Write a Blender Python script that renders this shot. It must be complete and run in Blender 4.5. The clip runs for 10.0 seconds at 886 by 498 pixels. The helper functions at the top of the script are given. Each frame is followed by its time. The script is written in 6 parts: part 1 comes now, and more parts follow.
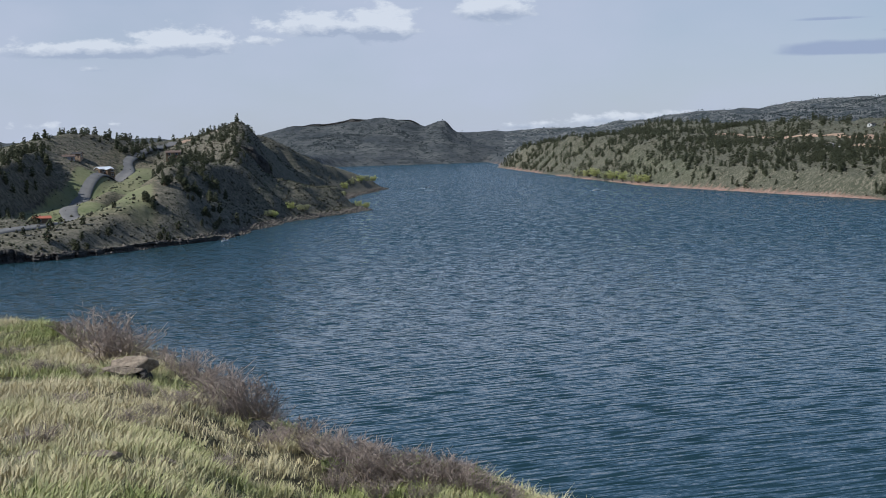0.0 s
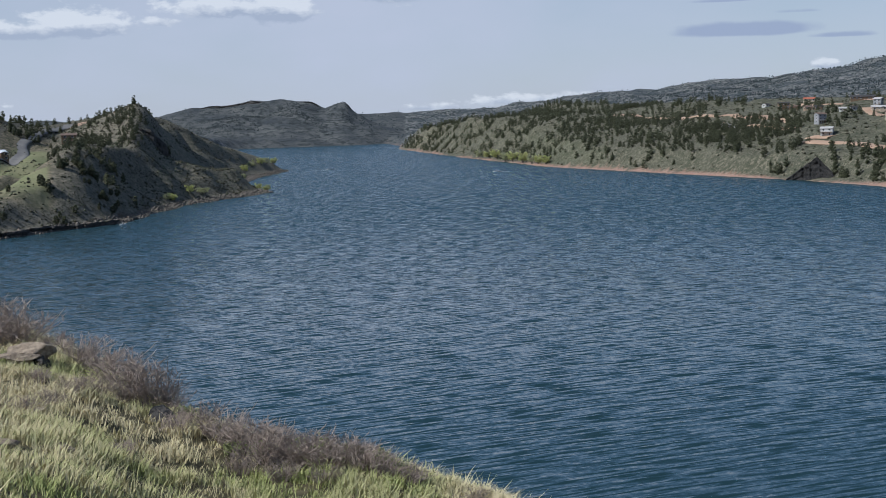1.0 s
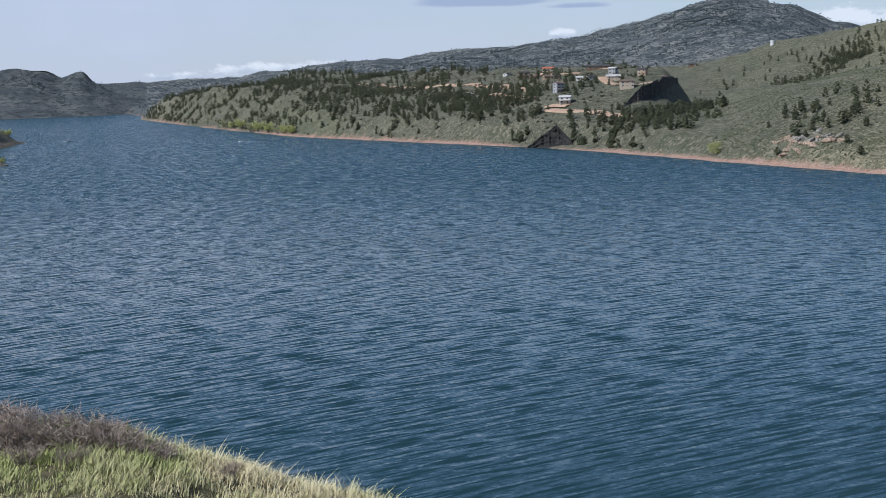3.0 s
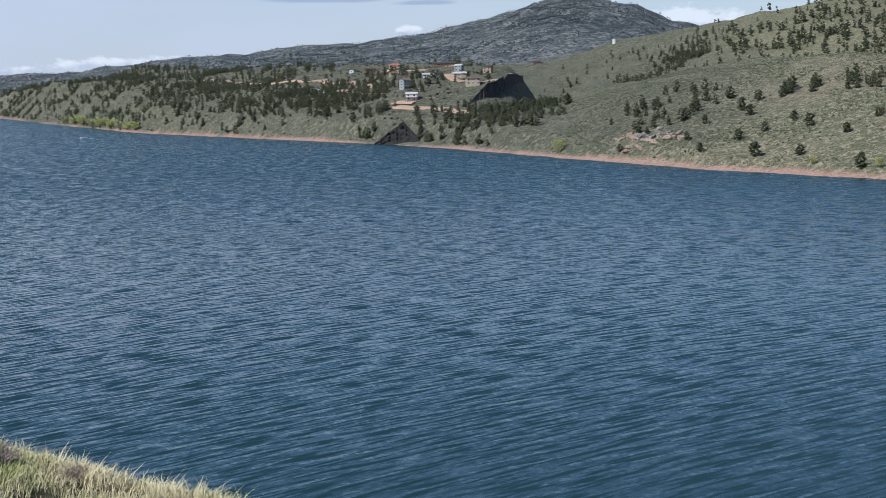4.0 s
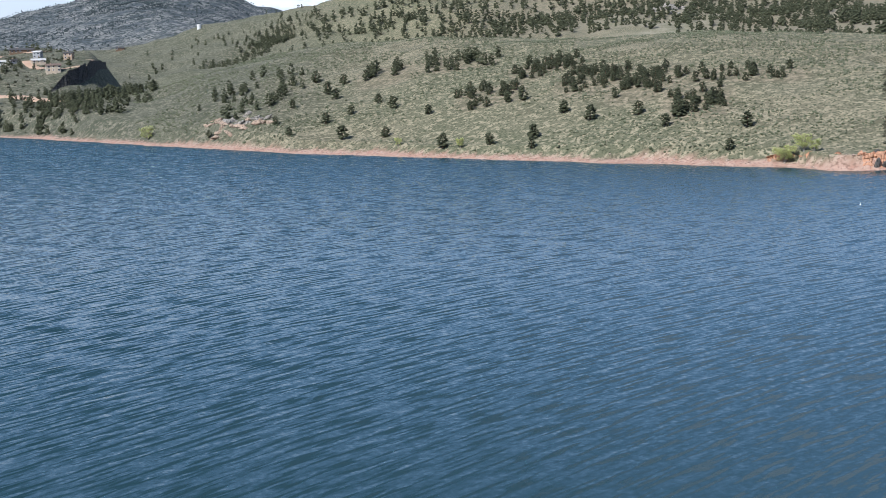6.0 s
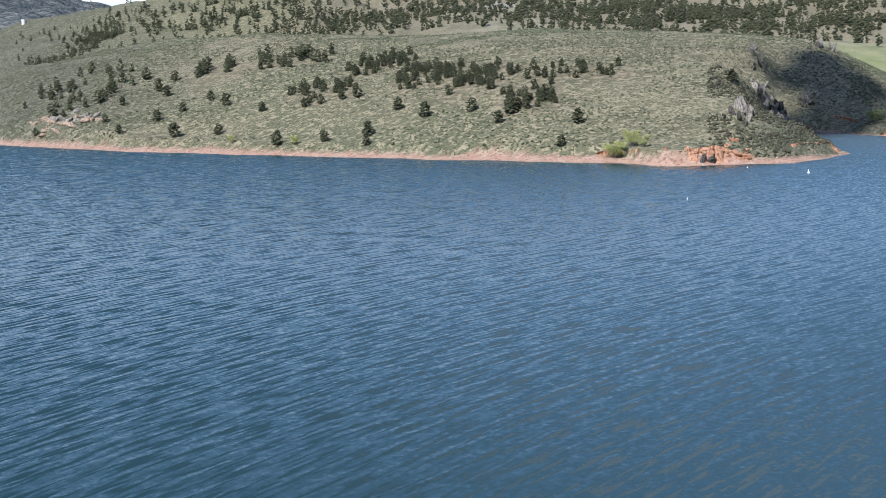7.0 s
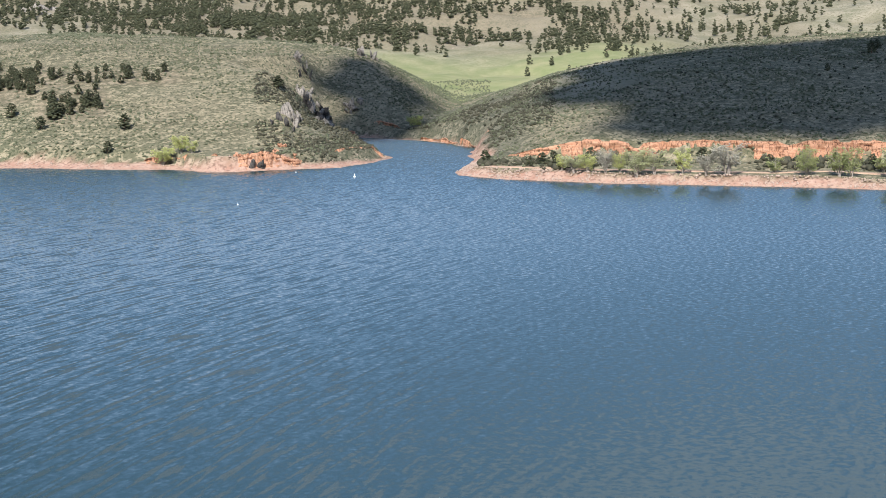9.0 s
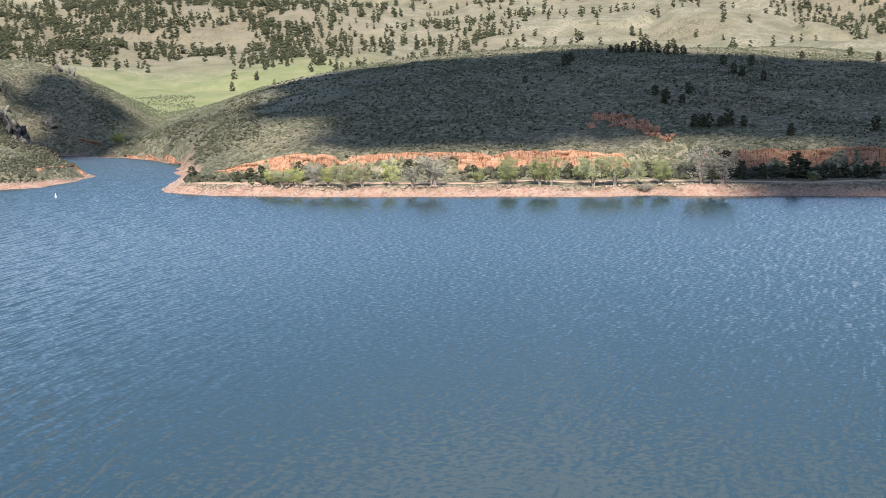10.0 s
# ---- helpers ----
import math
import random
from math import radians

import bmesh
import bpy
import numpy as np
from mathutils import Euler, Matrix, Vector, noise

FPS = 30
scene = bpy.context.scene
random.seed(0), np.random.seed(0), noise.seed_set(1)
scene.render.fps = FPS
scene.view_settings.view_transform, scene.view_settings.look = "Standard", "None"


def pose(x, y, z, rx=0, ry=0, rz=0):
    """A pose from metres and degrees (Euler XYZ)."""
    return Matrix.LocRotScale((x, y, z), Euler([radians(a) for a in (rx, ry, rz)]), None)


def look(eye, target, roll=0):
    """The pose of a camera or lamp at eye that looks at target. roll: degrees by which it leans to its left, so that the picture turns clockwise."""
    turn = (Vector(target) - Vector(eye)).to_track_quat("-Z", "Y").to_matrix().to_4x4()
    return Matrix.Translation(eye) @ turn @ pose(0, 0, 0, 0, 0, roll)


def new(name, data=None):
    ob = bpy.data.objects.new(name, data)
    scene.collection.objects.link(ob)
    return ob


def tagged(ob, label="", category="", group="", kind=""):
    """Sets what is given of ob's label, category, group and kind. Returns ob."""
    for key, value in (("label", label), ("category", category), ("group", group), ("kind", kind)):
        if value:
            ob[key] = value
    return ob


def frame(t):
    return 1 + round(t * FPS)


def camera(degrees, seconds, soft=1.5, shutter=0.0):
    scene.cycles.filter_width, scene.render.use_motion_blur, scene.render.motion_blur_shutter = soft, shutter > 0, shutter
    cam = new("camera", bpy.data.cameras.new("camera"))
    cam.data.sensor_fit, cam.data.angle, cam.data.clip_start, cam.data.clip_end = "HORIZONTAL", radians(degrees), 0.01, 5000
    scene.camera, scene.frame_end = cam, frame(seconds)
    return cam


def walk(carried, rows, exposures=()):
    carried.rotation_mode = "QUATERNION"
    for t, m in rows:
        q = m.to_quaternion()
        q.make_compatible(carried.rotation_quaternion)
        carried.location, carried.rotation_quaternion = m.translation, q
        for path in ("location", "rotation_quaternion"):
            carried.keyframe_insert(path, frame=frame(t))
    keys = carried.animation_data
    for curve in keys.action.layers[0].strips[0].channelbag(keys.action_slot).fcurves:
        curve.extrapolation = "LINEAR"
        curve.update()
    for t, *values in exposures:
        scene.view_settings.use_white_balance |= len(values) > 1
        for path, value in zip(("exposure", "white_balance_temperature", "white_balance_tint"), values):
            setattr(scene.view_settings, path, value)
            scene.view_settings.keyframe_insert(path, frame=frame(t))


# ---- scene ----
# ---- the camera: it stands on the bank, 52 m over the water, and turns to the right ----
EYE = 52.0
cam = camera(33.91, 10.0, soft=0.8)
ROWS = [   # seconds, bearing, pitch, roll
    (0.0, 0.00, -4.20, -1.34),
    (0.5, 1.73, -4.58, -1.42),
    (1.0, 3.87, -5.02, -1.52),
    (1.5, 6.29, -5.62, -1.63),
    (2.0, 8.82, -6.08, -1.68),
    (3.5, 16.55, -6.61, -1.51),
    (4.0, 19.83, -6.77, -1.32),
    (4.5, 24.05, -7.05, -1.22),
    (5.0, 28.64, -7.38, -1.25),
    (5.5, 32.58, -7.57, -1.50),
    (6.8, 40.91, -8.03, -1.64),
    (7.0, 42.36, -8.06, -1.50),
    (7.5, 46.05, -8.10, -1.35),
    (8.0, 49.68, -8.21, -1.16),
    (8.5, 54.47, -8.24, -0.92),
    (9.0, 60.06, -8.16, -0.68),
    (9.5, 66.00, -7.97, -0.83),
    (10.0, 71.54, -7.76, -0.94),
]
walk(cam, [(t, pose(0, 0, EYE, 0, 0, -yaw) @ pose(0, 0, 0, 90 + pitch) @ pose(0, 0, 0, 0, 0, roll)) for t, yaw, pitch, roll in ROWS],
     exposures=[(0, 0.01, 5800, 8), (2, 0.07, 5700, 8), (3.5, 0.22, 5650, 8), (4.5, 0.30, 5650, 8), (5.5, 0.60, 5700, 9), (7.0, 0.72, 5750, 9), (7.5, 0.88, 5850, 10), (8.5, 0.91, 6050, 10), (10, 1.02, 6350, 11)])

# ---- daylight: the sun behind the viewpoint to the left, thin bright haze, some cumulus ----
SUN_BEARING, SUN_HEIGHT = -108.0, 42.0
world = bpy.data.worlds.new("sky")
scene.world = world
world.use_nodes = True


def nodes_of(tree):
    tree.nodes.clear()

    def add(kind, links=None, **settings):
        n = tree.nodes.new(kind)
        for key, value in settings.items():
            setattr(n, key, value)
        for key, value in (links or {}).items():
            if isinstance(value, bpy.types.NodeSocket):
                tree.links.new(value, n.inputs[key])
            else:
                n.inputs[key].default_value = value
        return n
    return add


def sky_nodes():
    add = nodes_of(world.node_tree)

    def m(op, a, b=0.0, c=0.0):
        return add("ShaderNodeMath", {0: a, 1: b, 2: c}, operation=op).outputs[0]
    sky = add("ShaderNodeTexSky", sky_type="NISHITA", sun_disc=False, sun_elevation=radians(SUN_HEIGHT), sun_rotation=radians(SUN_BEARING),
              altitude=1600, air_density=1.0, dust_density=1.6, ozone_density=1.0)
    way = add("ShaderNodeTexCoord").outputs["Generated"]
    xyz = add("ShaderNodeSeparateXYZ", {0: way})
    east, north, up = xyz.outputs
    bearing = m("MULTIPLY", m("ARCTAN2", east, north), 57.2958)
    height = m("MULTIPLY", m("ARCSINE", up), 57.2958)
    flat = add("ShaderNodeCombineXYZ", {0: m("MULTIPLY", bearing, 0.75), 1: m("MULTIPLY", height, 1.5), 2: 3.0}).outputs[0]
    puff = m("SUBTRACT", add("ShaderNodeTexNoise", {"Vector": flat, "Scale": 1.6, "Detail": 7.0, "Roughness": 0.60}).outputs[0], 0.5)
    soft_ = m("SUBTRACT", add("ShaderNodeTexNoise", {"Vector": flat, "Scale": 0.7, "Detail": 3.0}).outputs[0], 0.5)

    def banks(rows, ragged):
        """Banks of cloud (bearing, height, half width, half height, strength): how thick they are, and how high up in the bank a place lies."""
        total, level = None, None
        for b, h, w, t, k in rows:
            u, v = m("DIVIDE", m("SUBTRACT", bearing, b), w), m("DIVIDE", m("SUBTRACT", height, h), t)
            low = m("MULTIPLY", m("MINIMUM", v, 0.0), 1.9)          # flat below, piled up above
            v2 = m("MAXIMUM", v, 0.0)
            blob = m("MULTIPLY", m("EXPONENT", m("MULTIPLY", m("MULTIPLY_ADD", u, u, m("MULTIPLY_ADD", low, low, m("MULTIPLY", v2, v2))), -1.0)), k)
            up_ = m("MULTIPLY", v, blob)
            total = blob if total is None else m("MAXIMUM", total, blob)
            level = up_ if level is None else m("ADD", level, up_)
        return m("ADD", total, m("MULTIPLY", ragged, 1.5)), level
    heaps, level = banks(((-13.4, 3.7, 4.6, 0.55, 1.15), (-9.8, 3.9, 2.4, 0.85, 1.25), (-4.4, 4.5, 2.9, 0.75, 1.1), (-2.2, 4.4, 1.6, 1.1, 1.3), (2.2, 5.0, 1.9, 0.75, 1.2), (-6.8, 4.05, 1.0, 0.35, 0.85), (-13.1, 3.05, 0.9, 0.25, 0.75),
                          (18.75, 1.75, 0.7, 0.30, 1.1), (29.6, 1.75, 2.6, 0.75, 1.2), (24.6, 2.9, 1.0, 0.35, 0.9), (7.6, 0.75, 3.6, 0.38, 0.95), (3.5, 0.55, 2.0, 0.3, 0.8), (-14.5, 0.9, 3, 0.35, 0.6)), puff)
    # higher sheets of cloud beyond the picture, above the shaded hill and behind the viewpoint
    sheets, _ = banks(((76, 26, 32, 14, 1.05), (60, 40, 24, 9, 0.6), (-75, 30, 35, 12, 0.55), (150, 25, 40, 12, 0.8)), soft_)
    streaks, _ = banks(((15.0, 4.3, 2.0, 0.13, 0.9), (15.9, 3.12, 3.0, 0.40, 1.25), (17.8, 3.8, 1.2, 0.14, 0.8), (19.2, 2.85, 1.6, 0.17, 0.9)), m("MULTIPLY", soft_, 0.8))
    thick = add("ShaderNodeMapRange", {0: heaps, 1: 0.42, 2: 0.80}, interpolation_type="SMOOTHSTEP").outputs[0]
    thick = m("MAXIMUM", thick, add("ShaderNodeMapRange", {0: sheets, 1: 0.35, 2: 0.95}, interpolation_type="SMOOTHSTEP").outputs[0])
    top = m("ADD", level, m("MULTIPLY", puff, 1.4))
    lit = add("ShaderNodeMixRGB", {0: add("ShaderNodeMapRange", {0: top, 1: -0.22, 2: 0.30}).outputs[0], 1: (5.0, 5.5, 6.6, 1), 2: (9.3, 9.3, 9.5, 1)}).outputs[0]
    # high thin veil that pales the sky near the horizon, thinner to the north-east
    veil = add("ShaderNodeTexNoise", {"Vector": flat, "Scale": 0.22, "Detail": 4.0}).outputs[0]
    clear = add("ShaderNodeMapRange", {0: m("ABSOLUTE", m("SUBTRACT", bearing, 27.0)), 1: 6.0, 2: 22.0, 3: 0.72, 4: 1.0}).outputs[0]
    pale = m("MULTIPLY", add("ShaderNodeMapRange", {0: up, 1: 0.10, 2: 0.24, 3: 0.86, 4: 0.16}).outputs[0], add("ShaderNodeMapRange", {0: veil, 1: 0.3, 2: 0.7, 3: 0.78, 4: 1.1}).outputs[0])
    haze = add("ShaderNodeMixRGB", {0: add("ShaderNodeMapRange", {0: up, 1: 0.095, 2: 0.22}).outputs[0], 1: (6.6, 6.85, 7.9, 1), 2: (2.7, 4.6, 7.6, 1)}).outputs[0]
    hazed = add("ShaderNodeMixRGB", {0: m("MULTIPLY", pale, clear), 1: sky.outputs[0], 2: haze}).outputs[0]
    grey = add("ShaderNodeMapRange", {0: streaks, 1: 0.35, 2: 0.85, 3: 0.0, 4: 0.9}, interpolation_type="SMOOTHSTEP").outputs[0]
    hazed = add("ShaderNodeMixRGB", {0: grey, 1: hazed, 2: (4.3, 4.9, 6.4, 1)}).outputs[0]
    colour = add("ShaderNodeMixRGB", {0: m("MULTIPLY", thick, 0.85), 1: hazed, 2: lit}).outputs[0]
    back = add("ShaderNodeBackground", {0: colour, 1: 0.078})
    add("ShaderNodeOutputWorld", {0: back.outputs[0]})


sky_nodes()
sun = new("sun", bpy.data.lights.new("sun", "SUN"))
sun.data.energy, sun.data.angle, sun.data.color = 4.4, radians(0.53), (1.0, 0.94, 0.85)
sb, sh = radians(SUN_BEARING), radians(SUN_HEIGHT)
SUN_WAY = Vector((math.sin(sb) * math.cos(sh), math.cos(sb) * math.cos(sh), math.sin(sh)))
sun.matrix_world = look(SUN_WAY * 900, (0, 0, 0))

# ---- materials ----
def material(name):
    mat = bpy.data.materials.new(name)
    mat.use_nodes = True
    return mat, nodes_of(mat.node_tree)


def finish(add, colour, rough=0.9, bump=None, strength=0.4, reach=0.1, **more):
    links = {"Base Color": colour, "Roughness": rough, "Specular IOR Level": 0.5 if isinstance(rough, float) and rough < 0.6 else 0.15, **more}
    if bump is not None:
        links["Normal"] = add("ShaderNodeBump", {"Height": bump, "Strength": strength, "Distance": reach}).outputs[0]
    shader = add("ShaderNodeBsdfPrincipled", links)
    add("ShaderNodeOutputMaterial", {0: shader.outputs[0]})
    return shader


def noise_of(add, where, scale, detail=4.0, rough=0.55, stretch=None):
    if stretch:
        where = add("ShaderNodeMapping", {"Vector": where, "Scale": stretch}).outputs[0]
    return add("ShaderNodeTexNoise", {"Vector": where, "Scale": scale, "Detail": detail, "Roughness": rough}).outputs[0]


def band_of(add, value, low, high, to_low=0.0, to_high=1.0):
    return add("ShaderNodeMapRange", {0: value, 1: low, 2: high, 3: to_low, 4: to_high}).outputs[0]


def mix_of(add, factor, a, b):
    a, b = [(*c, 1) if isinstance(c, tuple) and len(c) == 3 else c for c in (a, b)]
    return add("ShaderNodeMixRGB", {0: factor, 1: a, 2: b}).outputs[0]


def times(add, a, b):
    return add("ShaderNodeMath", {0: a, 1: b}, operation="MULTIPLY").outputs[0]


def plain(name, a, b, scale=3.0, rough=0.85, bump=0.3, metal=0.0, reach=0.02):
    """A weathered surface that varies between two colours, coarse and fine."""
    mat, add = material(name)
    where = add("ShaderNodeTexCoord").outputs["Object"]
    coarse, fine = noise_of(add, where, scale), noise_of(add, where, scale * 9, 6)
    f = band_of(add, add("ShaderNodeMath", {0: coarse, 1: times(add, fine, 0.6)}, operation="ADD").outputs[0], 0.55, 1.05)
    finish(add, mix_of(add, f, a, b), rough, fine, bump, reach, Metallic=metal)
    return mat


def foliage(name, a, b, c, scale=0.8, thin=0.0):
    """Leaves that vary from plant to plant and within the plant."""
    mat, add = material(name)
    pos = add("ShaderNodeNewGeometry")
    tone = noise_of(add, pos.outputs["Position"], scale, 3)
    island = pos.outputs["Random Per Island"]
    base = mix_of(add, band_of(add, tone, 0.35, 0.65), a, b)
    colour = mix_of(add, times(add, island, 0.7), base, c)
    if not thin:
        finish(add, colour, 0.8)
        return mat
    face = add("ShaderNodeBsdfPrincipled", {"Base Color": colour, "Roughness": 0.7, "Specular IOR Level": 0.2})
    glow = add("ShaderNodeBsdfTranslucent", {"Color": colour})
    both = add("ShaderNodeMixShader", {0: thin, 1: face.outputs[0], 2: glow.outputs[0]})
    add("ShaderNodeOutputMaterial", {0: both.outputs[0]})
    return mat


def ground_material():
    mat, add = material("ground_cover")
    where = add("ShaderNodeNewGeometry").outputs["Position"]

    def cover(name):
        return add("ShaderNodeAttribute", attribute_name=name).outputs["Fac"]
    big, mid, small, dots = (noise_of(add, where, s, d) for s, d in ((0.008, 4), (0.045, 5), (0.28, 4), (0.75, 3)))
    sage = mix_of(add, band_of(add, mid, 0.38, 0.62), (0.108, 0.098, 0.062), (0.190, 0.165, 0.110))
    sage = mix_of(add, band_of(add, big, 0.40, 0.62), sage, (0.108, 0.108, 0.066))
    sage = mix_of(add, band_of(add, small, 0.47, 0.60), sage, (0.26, 0.225, 0.150))
    sage = mix_of(add, band_of(add, dots, 0.52, 0.60), sage, (0.06, 0.066, 0.038))
    soil = mix_of(add, band_of(add, small, 0.35, 0.65), (0.31, 0.18, 0.13), (0.39, 0.27, 0.21))
    soil = mix_of(add, band_of(add, dots, 0.50, 0.66), soil, (0.20, 0.12, 0.09))
    brown = mix_of(add, band_of(add, small, 0.35, 0.65), (0.100, 0.092, 0.072), (0.200, 0.180, 0.140))
    brown = mix_of(add, band_of(add, dots, 0.52, 0.62), brown, (0.05, 0.05, 0.03))
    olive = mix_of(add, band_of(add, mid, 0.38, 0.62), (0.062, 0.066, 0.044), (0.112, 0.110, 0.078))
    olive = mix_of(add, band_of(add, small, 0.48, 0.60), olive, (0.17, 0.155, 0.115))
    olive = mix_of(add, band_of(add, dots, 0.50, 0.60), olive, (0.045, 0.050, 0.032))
    meadow = mix_of(add, band_of(add, mid, 0.35, 0.65), (0.165, 0.19, 0.085), (0.24, 0.235, 0.125))
    floor = mix_of(add, band_of(add, small, 0.4, 0.6), (0.115, 0.100, 0.066), (0.225, 0.180, 0.128))
    near = mix_of(add, band_of(add, noise_of(add, where, 1.2, 5), 0.4, 0.62), (0.058, 0.052, 0.026), (0.13, 0.108, 0.06))
    near = mix_of(add, band_of(add, noise_of(add, where, 5.0, 5), 0.5, 0.68), near, (0.045, 0.038, 0.022))
    # far hills: distance haze put into the bluish grey of rock and forest
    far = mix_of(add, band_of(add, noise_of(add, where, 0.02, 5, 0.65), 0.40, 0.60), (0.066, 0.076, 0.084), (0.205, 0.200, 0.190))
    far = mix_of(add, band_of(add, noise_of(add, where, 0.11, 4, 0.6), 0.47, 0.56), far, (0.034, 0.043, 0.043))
    c = mix_of(add, cover("hazed_scrub"), sage, far)
    # far mesa: dark slate with the blue of distance haze in its colour
    hazed_slate = mix_of(add, band_of(add, noise_of(add, where, 0.015, 5, 0.65), 0.38, 0.62), (0.050, 0.056, 0.062), (0.115, 0.118, 0.112))
    hazed_slate = mix_of(add, band_of(add, noise_of(add, where, 0.06, 4, 0.6), 0.48, 0.58), hazed_slate, (0.036, 0.042, 0.044))
    c = mix_of(add, cover("hazed_slate"), c, hazed_slate)
    tan = mix_of(add, band_of(add, mid, 0.38, 0.60), (0.165, 0.160, 0.108), (0.275, 0.245, 0.180))
    tan = mix_of(add, band_of(add, small, 0.52, 0.62), tan, (0.13, 0.13, 0.08))
    c = mix_of(add, times(add, cover("tan"), band_of(add, big, 0.36, 0.56, 0.25, 1.0)), c, tan)
    c = mix_of(add, times(add, cover("woods"), 0.7), c, floor)
    crag = mix_of(add, band_of(add, small, 0.35, 0.65), (0.045, 0.042, 0.040), (0.115, 0.10, 0.088))
    crag = mix_of(add, band_of(add, dots, 0.50, 0.58), crag, (0.025, 0.025, 0.022))
    c = mix_of(add, times(add, cover("crag"), band_of(add, mid, 0.35, 0.5, 0.5, 1.0)), c, crag)
    c = mix_of(add, cover("meadow"), c, meadow)
    c = mix_of(add, cover("brown"), c, brown)
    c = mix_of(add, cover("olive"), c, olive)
    c = mix_of(add, cover("bank"), c, soil)
    c = mix_of(add, cover("turf"), c, near)
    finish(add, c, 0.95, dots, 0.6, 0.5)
    return mat


def water_material():
    """Dark lake water: the slopes of the wind waves and of the chop on them tilt the mirror."""
    mat, add = material("lake_water")
    geo = add("ShaderNodeNewGeometry")
    where = geo.outputs["Position"]

    def stored(name):
        return add("ShaderNodeAttribute", attribute_name=name).outputs["Fac"]

    def m(op, a, b=0.0, c=0.0):
        return add("ShaderNodeMath", {0: a, 1: b, 2: c}, operation=op).outputs[0]
    far, across, along = stored("far"), stored("across"), stored("along")

    def ripples(du, dv, lean, detail, seed):
        """Noise drawn out along the crests: lengths per metre along and across them."""
        v = m("MULTIPLY_ADD", along, lean, across)
        at_ = add("ShaderNodeCombineXYZ", {0: m("MULTIPLY", along, du), 1: m("MULTIPLY", v, dv), 2: seed}).outputs[0]
        return add("ShaderNodeTexNoise", {"Vector": at_, "Scale": 1.0, "Detail": detail, "Roughness": 0.55}).outputs[0]
    gust = noise_of(add, where, 0.012, 4)
    strength = band_of(add, gust, 0.32, 0.68, 0.82, 1.18)
    long_ = m("SUBTRACT", ripples(0.11, 0.90, 0.0, 1.0, 0.0), 0.5)
    cross = m("SUBTRACT", ripples(0.26, 1.15, 0.24, 2.0, 9.0), 0.5)
    short = m("SUBTRACT", ripples(0.7, 1.9, -0.15, 3.0, 21.0), 0.5)
    # the steep lee side of the crests, broken into dashes
    lee = m("MULTIPLY", band_of(add, long_, 0.06, 0.10), band_of(add, noise_of(add, where, 0.16, 3), 0.40, 0.60, 0.5, 1.0))
    slope = m("MULTIPLY_ADD", long_, 0.95, m("MULTIPLY", cross, 0.42))
    slope = m("MULTIPLY_ADD", short, 0.36, slope)
    slope = m("MULTIPLY_ADD", lee, 0.26, slope)
    # groups of waves that show where single ones no longer do
    group = m("SUBTRACT", add("ShaderNodeTexNoise", {"Vector": add("ShaderNodeMapping", {"Vector": where, "Scale": (1.5, 0.6, 1)}).outputs[0], "Scale": 0.14, "Detail": 5.0, "Roughness": 0.7}).outputs[0], 0.5)
    slope = m("ADD", slope, m("MULTIPLY", group, band_of(add, far, 0.0, 1.0, 0.05, 0.72)))
    slope = m("MULTIPLY", slope, strength)
    slope = m("MAXIMUM", slope, band_of(add, far, 0.0, 1.0, -0.05, -0.25))
    slope = m("MULTIPLY", slope, band_of(add, stored("calm"), 0.0, 1.0, 1.0, 0.24))
    chop = add("ShaderNodeTexNoise", {"Vector": where, "Scale": 0.9, "Detail": 3.0, "Roughness": 0.6}).outputs["Color"]
    chop = add("ShaderNodeVectorMath", {0: add("ShaderNodeVectorMath", {0: chop, 1: (0.5, 0.5, 0.5)}, operation="SUBTRACT").outputs[0], 1: (1.0, 1.0, 0.0)}, operation="MULTIPLY").outputs[0]
    chop = add("ShaderNodeVectorMath", {0: chop, "Scale": m("MULTIPLY_ADD", stored("calm"), 0.08, band_of(add, far, 0.0, 1.0, 0.20, 0.70))}, operation="SCALE").outputs[0]
    tilt = add("ShaderNodeVectorMath", {0: (0.36, -0.93, 0.0), "Scale": slope}, operation="SCALE").outputs[0]
    normal = add("ShaderNodeVectorMath", {0: add("ShaderNodeVectorMath", {0: geo.outputs["Normal"], 1: tilt}, operation="ADD").outputs[0], 1: chop}, operation="ADD").outputs[0]
    # the sides of the waves that face the bank hide the others
    face = add("ShaderNodeVectorMath", {0: (-0.74, -0.67, 0.0), "Scale": m("MULTIPLY_ADD", stored("calm"), 0.035, band_of(add, far, 0.0, 1.0, 0.02, 0.18))}, operation="SCALE").outputs[0]
    normal = add("ShaderNodeVectorMath", {0: normal, 1: face}, operation="ADD").outputs[0]
    normal = add("ShaderNodeVectorMath", {0: normal}, operation="NORMALIZE").outputs[0]
    shader = add("ShaderNodeBsdfPrincipled", {"Base Color": (0.016, 0.040, 0.047, 1), "Roughness": 0.10, "IOR": 1.333, "Specular IOR Level": 0.48, "Normal": normal})
    add("ShaderNodeOutputMaterial", {0: shader.outputs[0]})
    return mat


GROUND, WATER = ground_material(), water_material()
NEEDLES = foliage("pine_needles", (0.032, 0.038, 0.021), (0.052, 0.058, 0.032), (0.088, 0.090, 0.052))
BARK = plain("pine_bark", (0.10, 0.06, 0.04), (0.19, 0.12, 0.08), 2.0)
# needles of the farthest trees, blued to carry the haze of distance
HAZED_NEEDLES = foliage("haze_blue_needles", (0.024, 0.034, 0.038), (0.036, 0.048, 0.052), (0.058, 0.072, 0.074))
SAGE = foliage("sage_leaves", (0.060, 0.072, 0.040), (0.095, 0.108, 0.062), (0.17, 0.17, 0.115), 0.05)
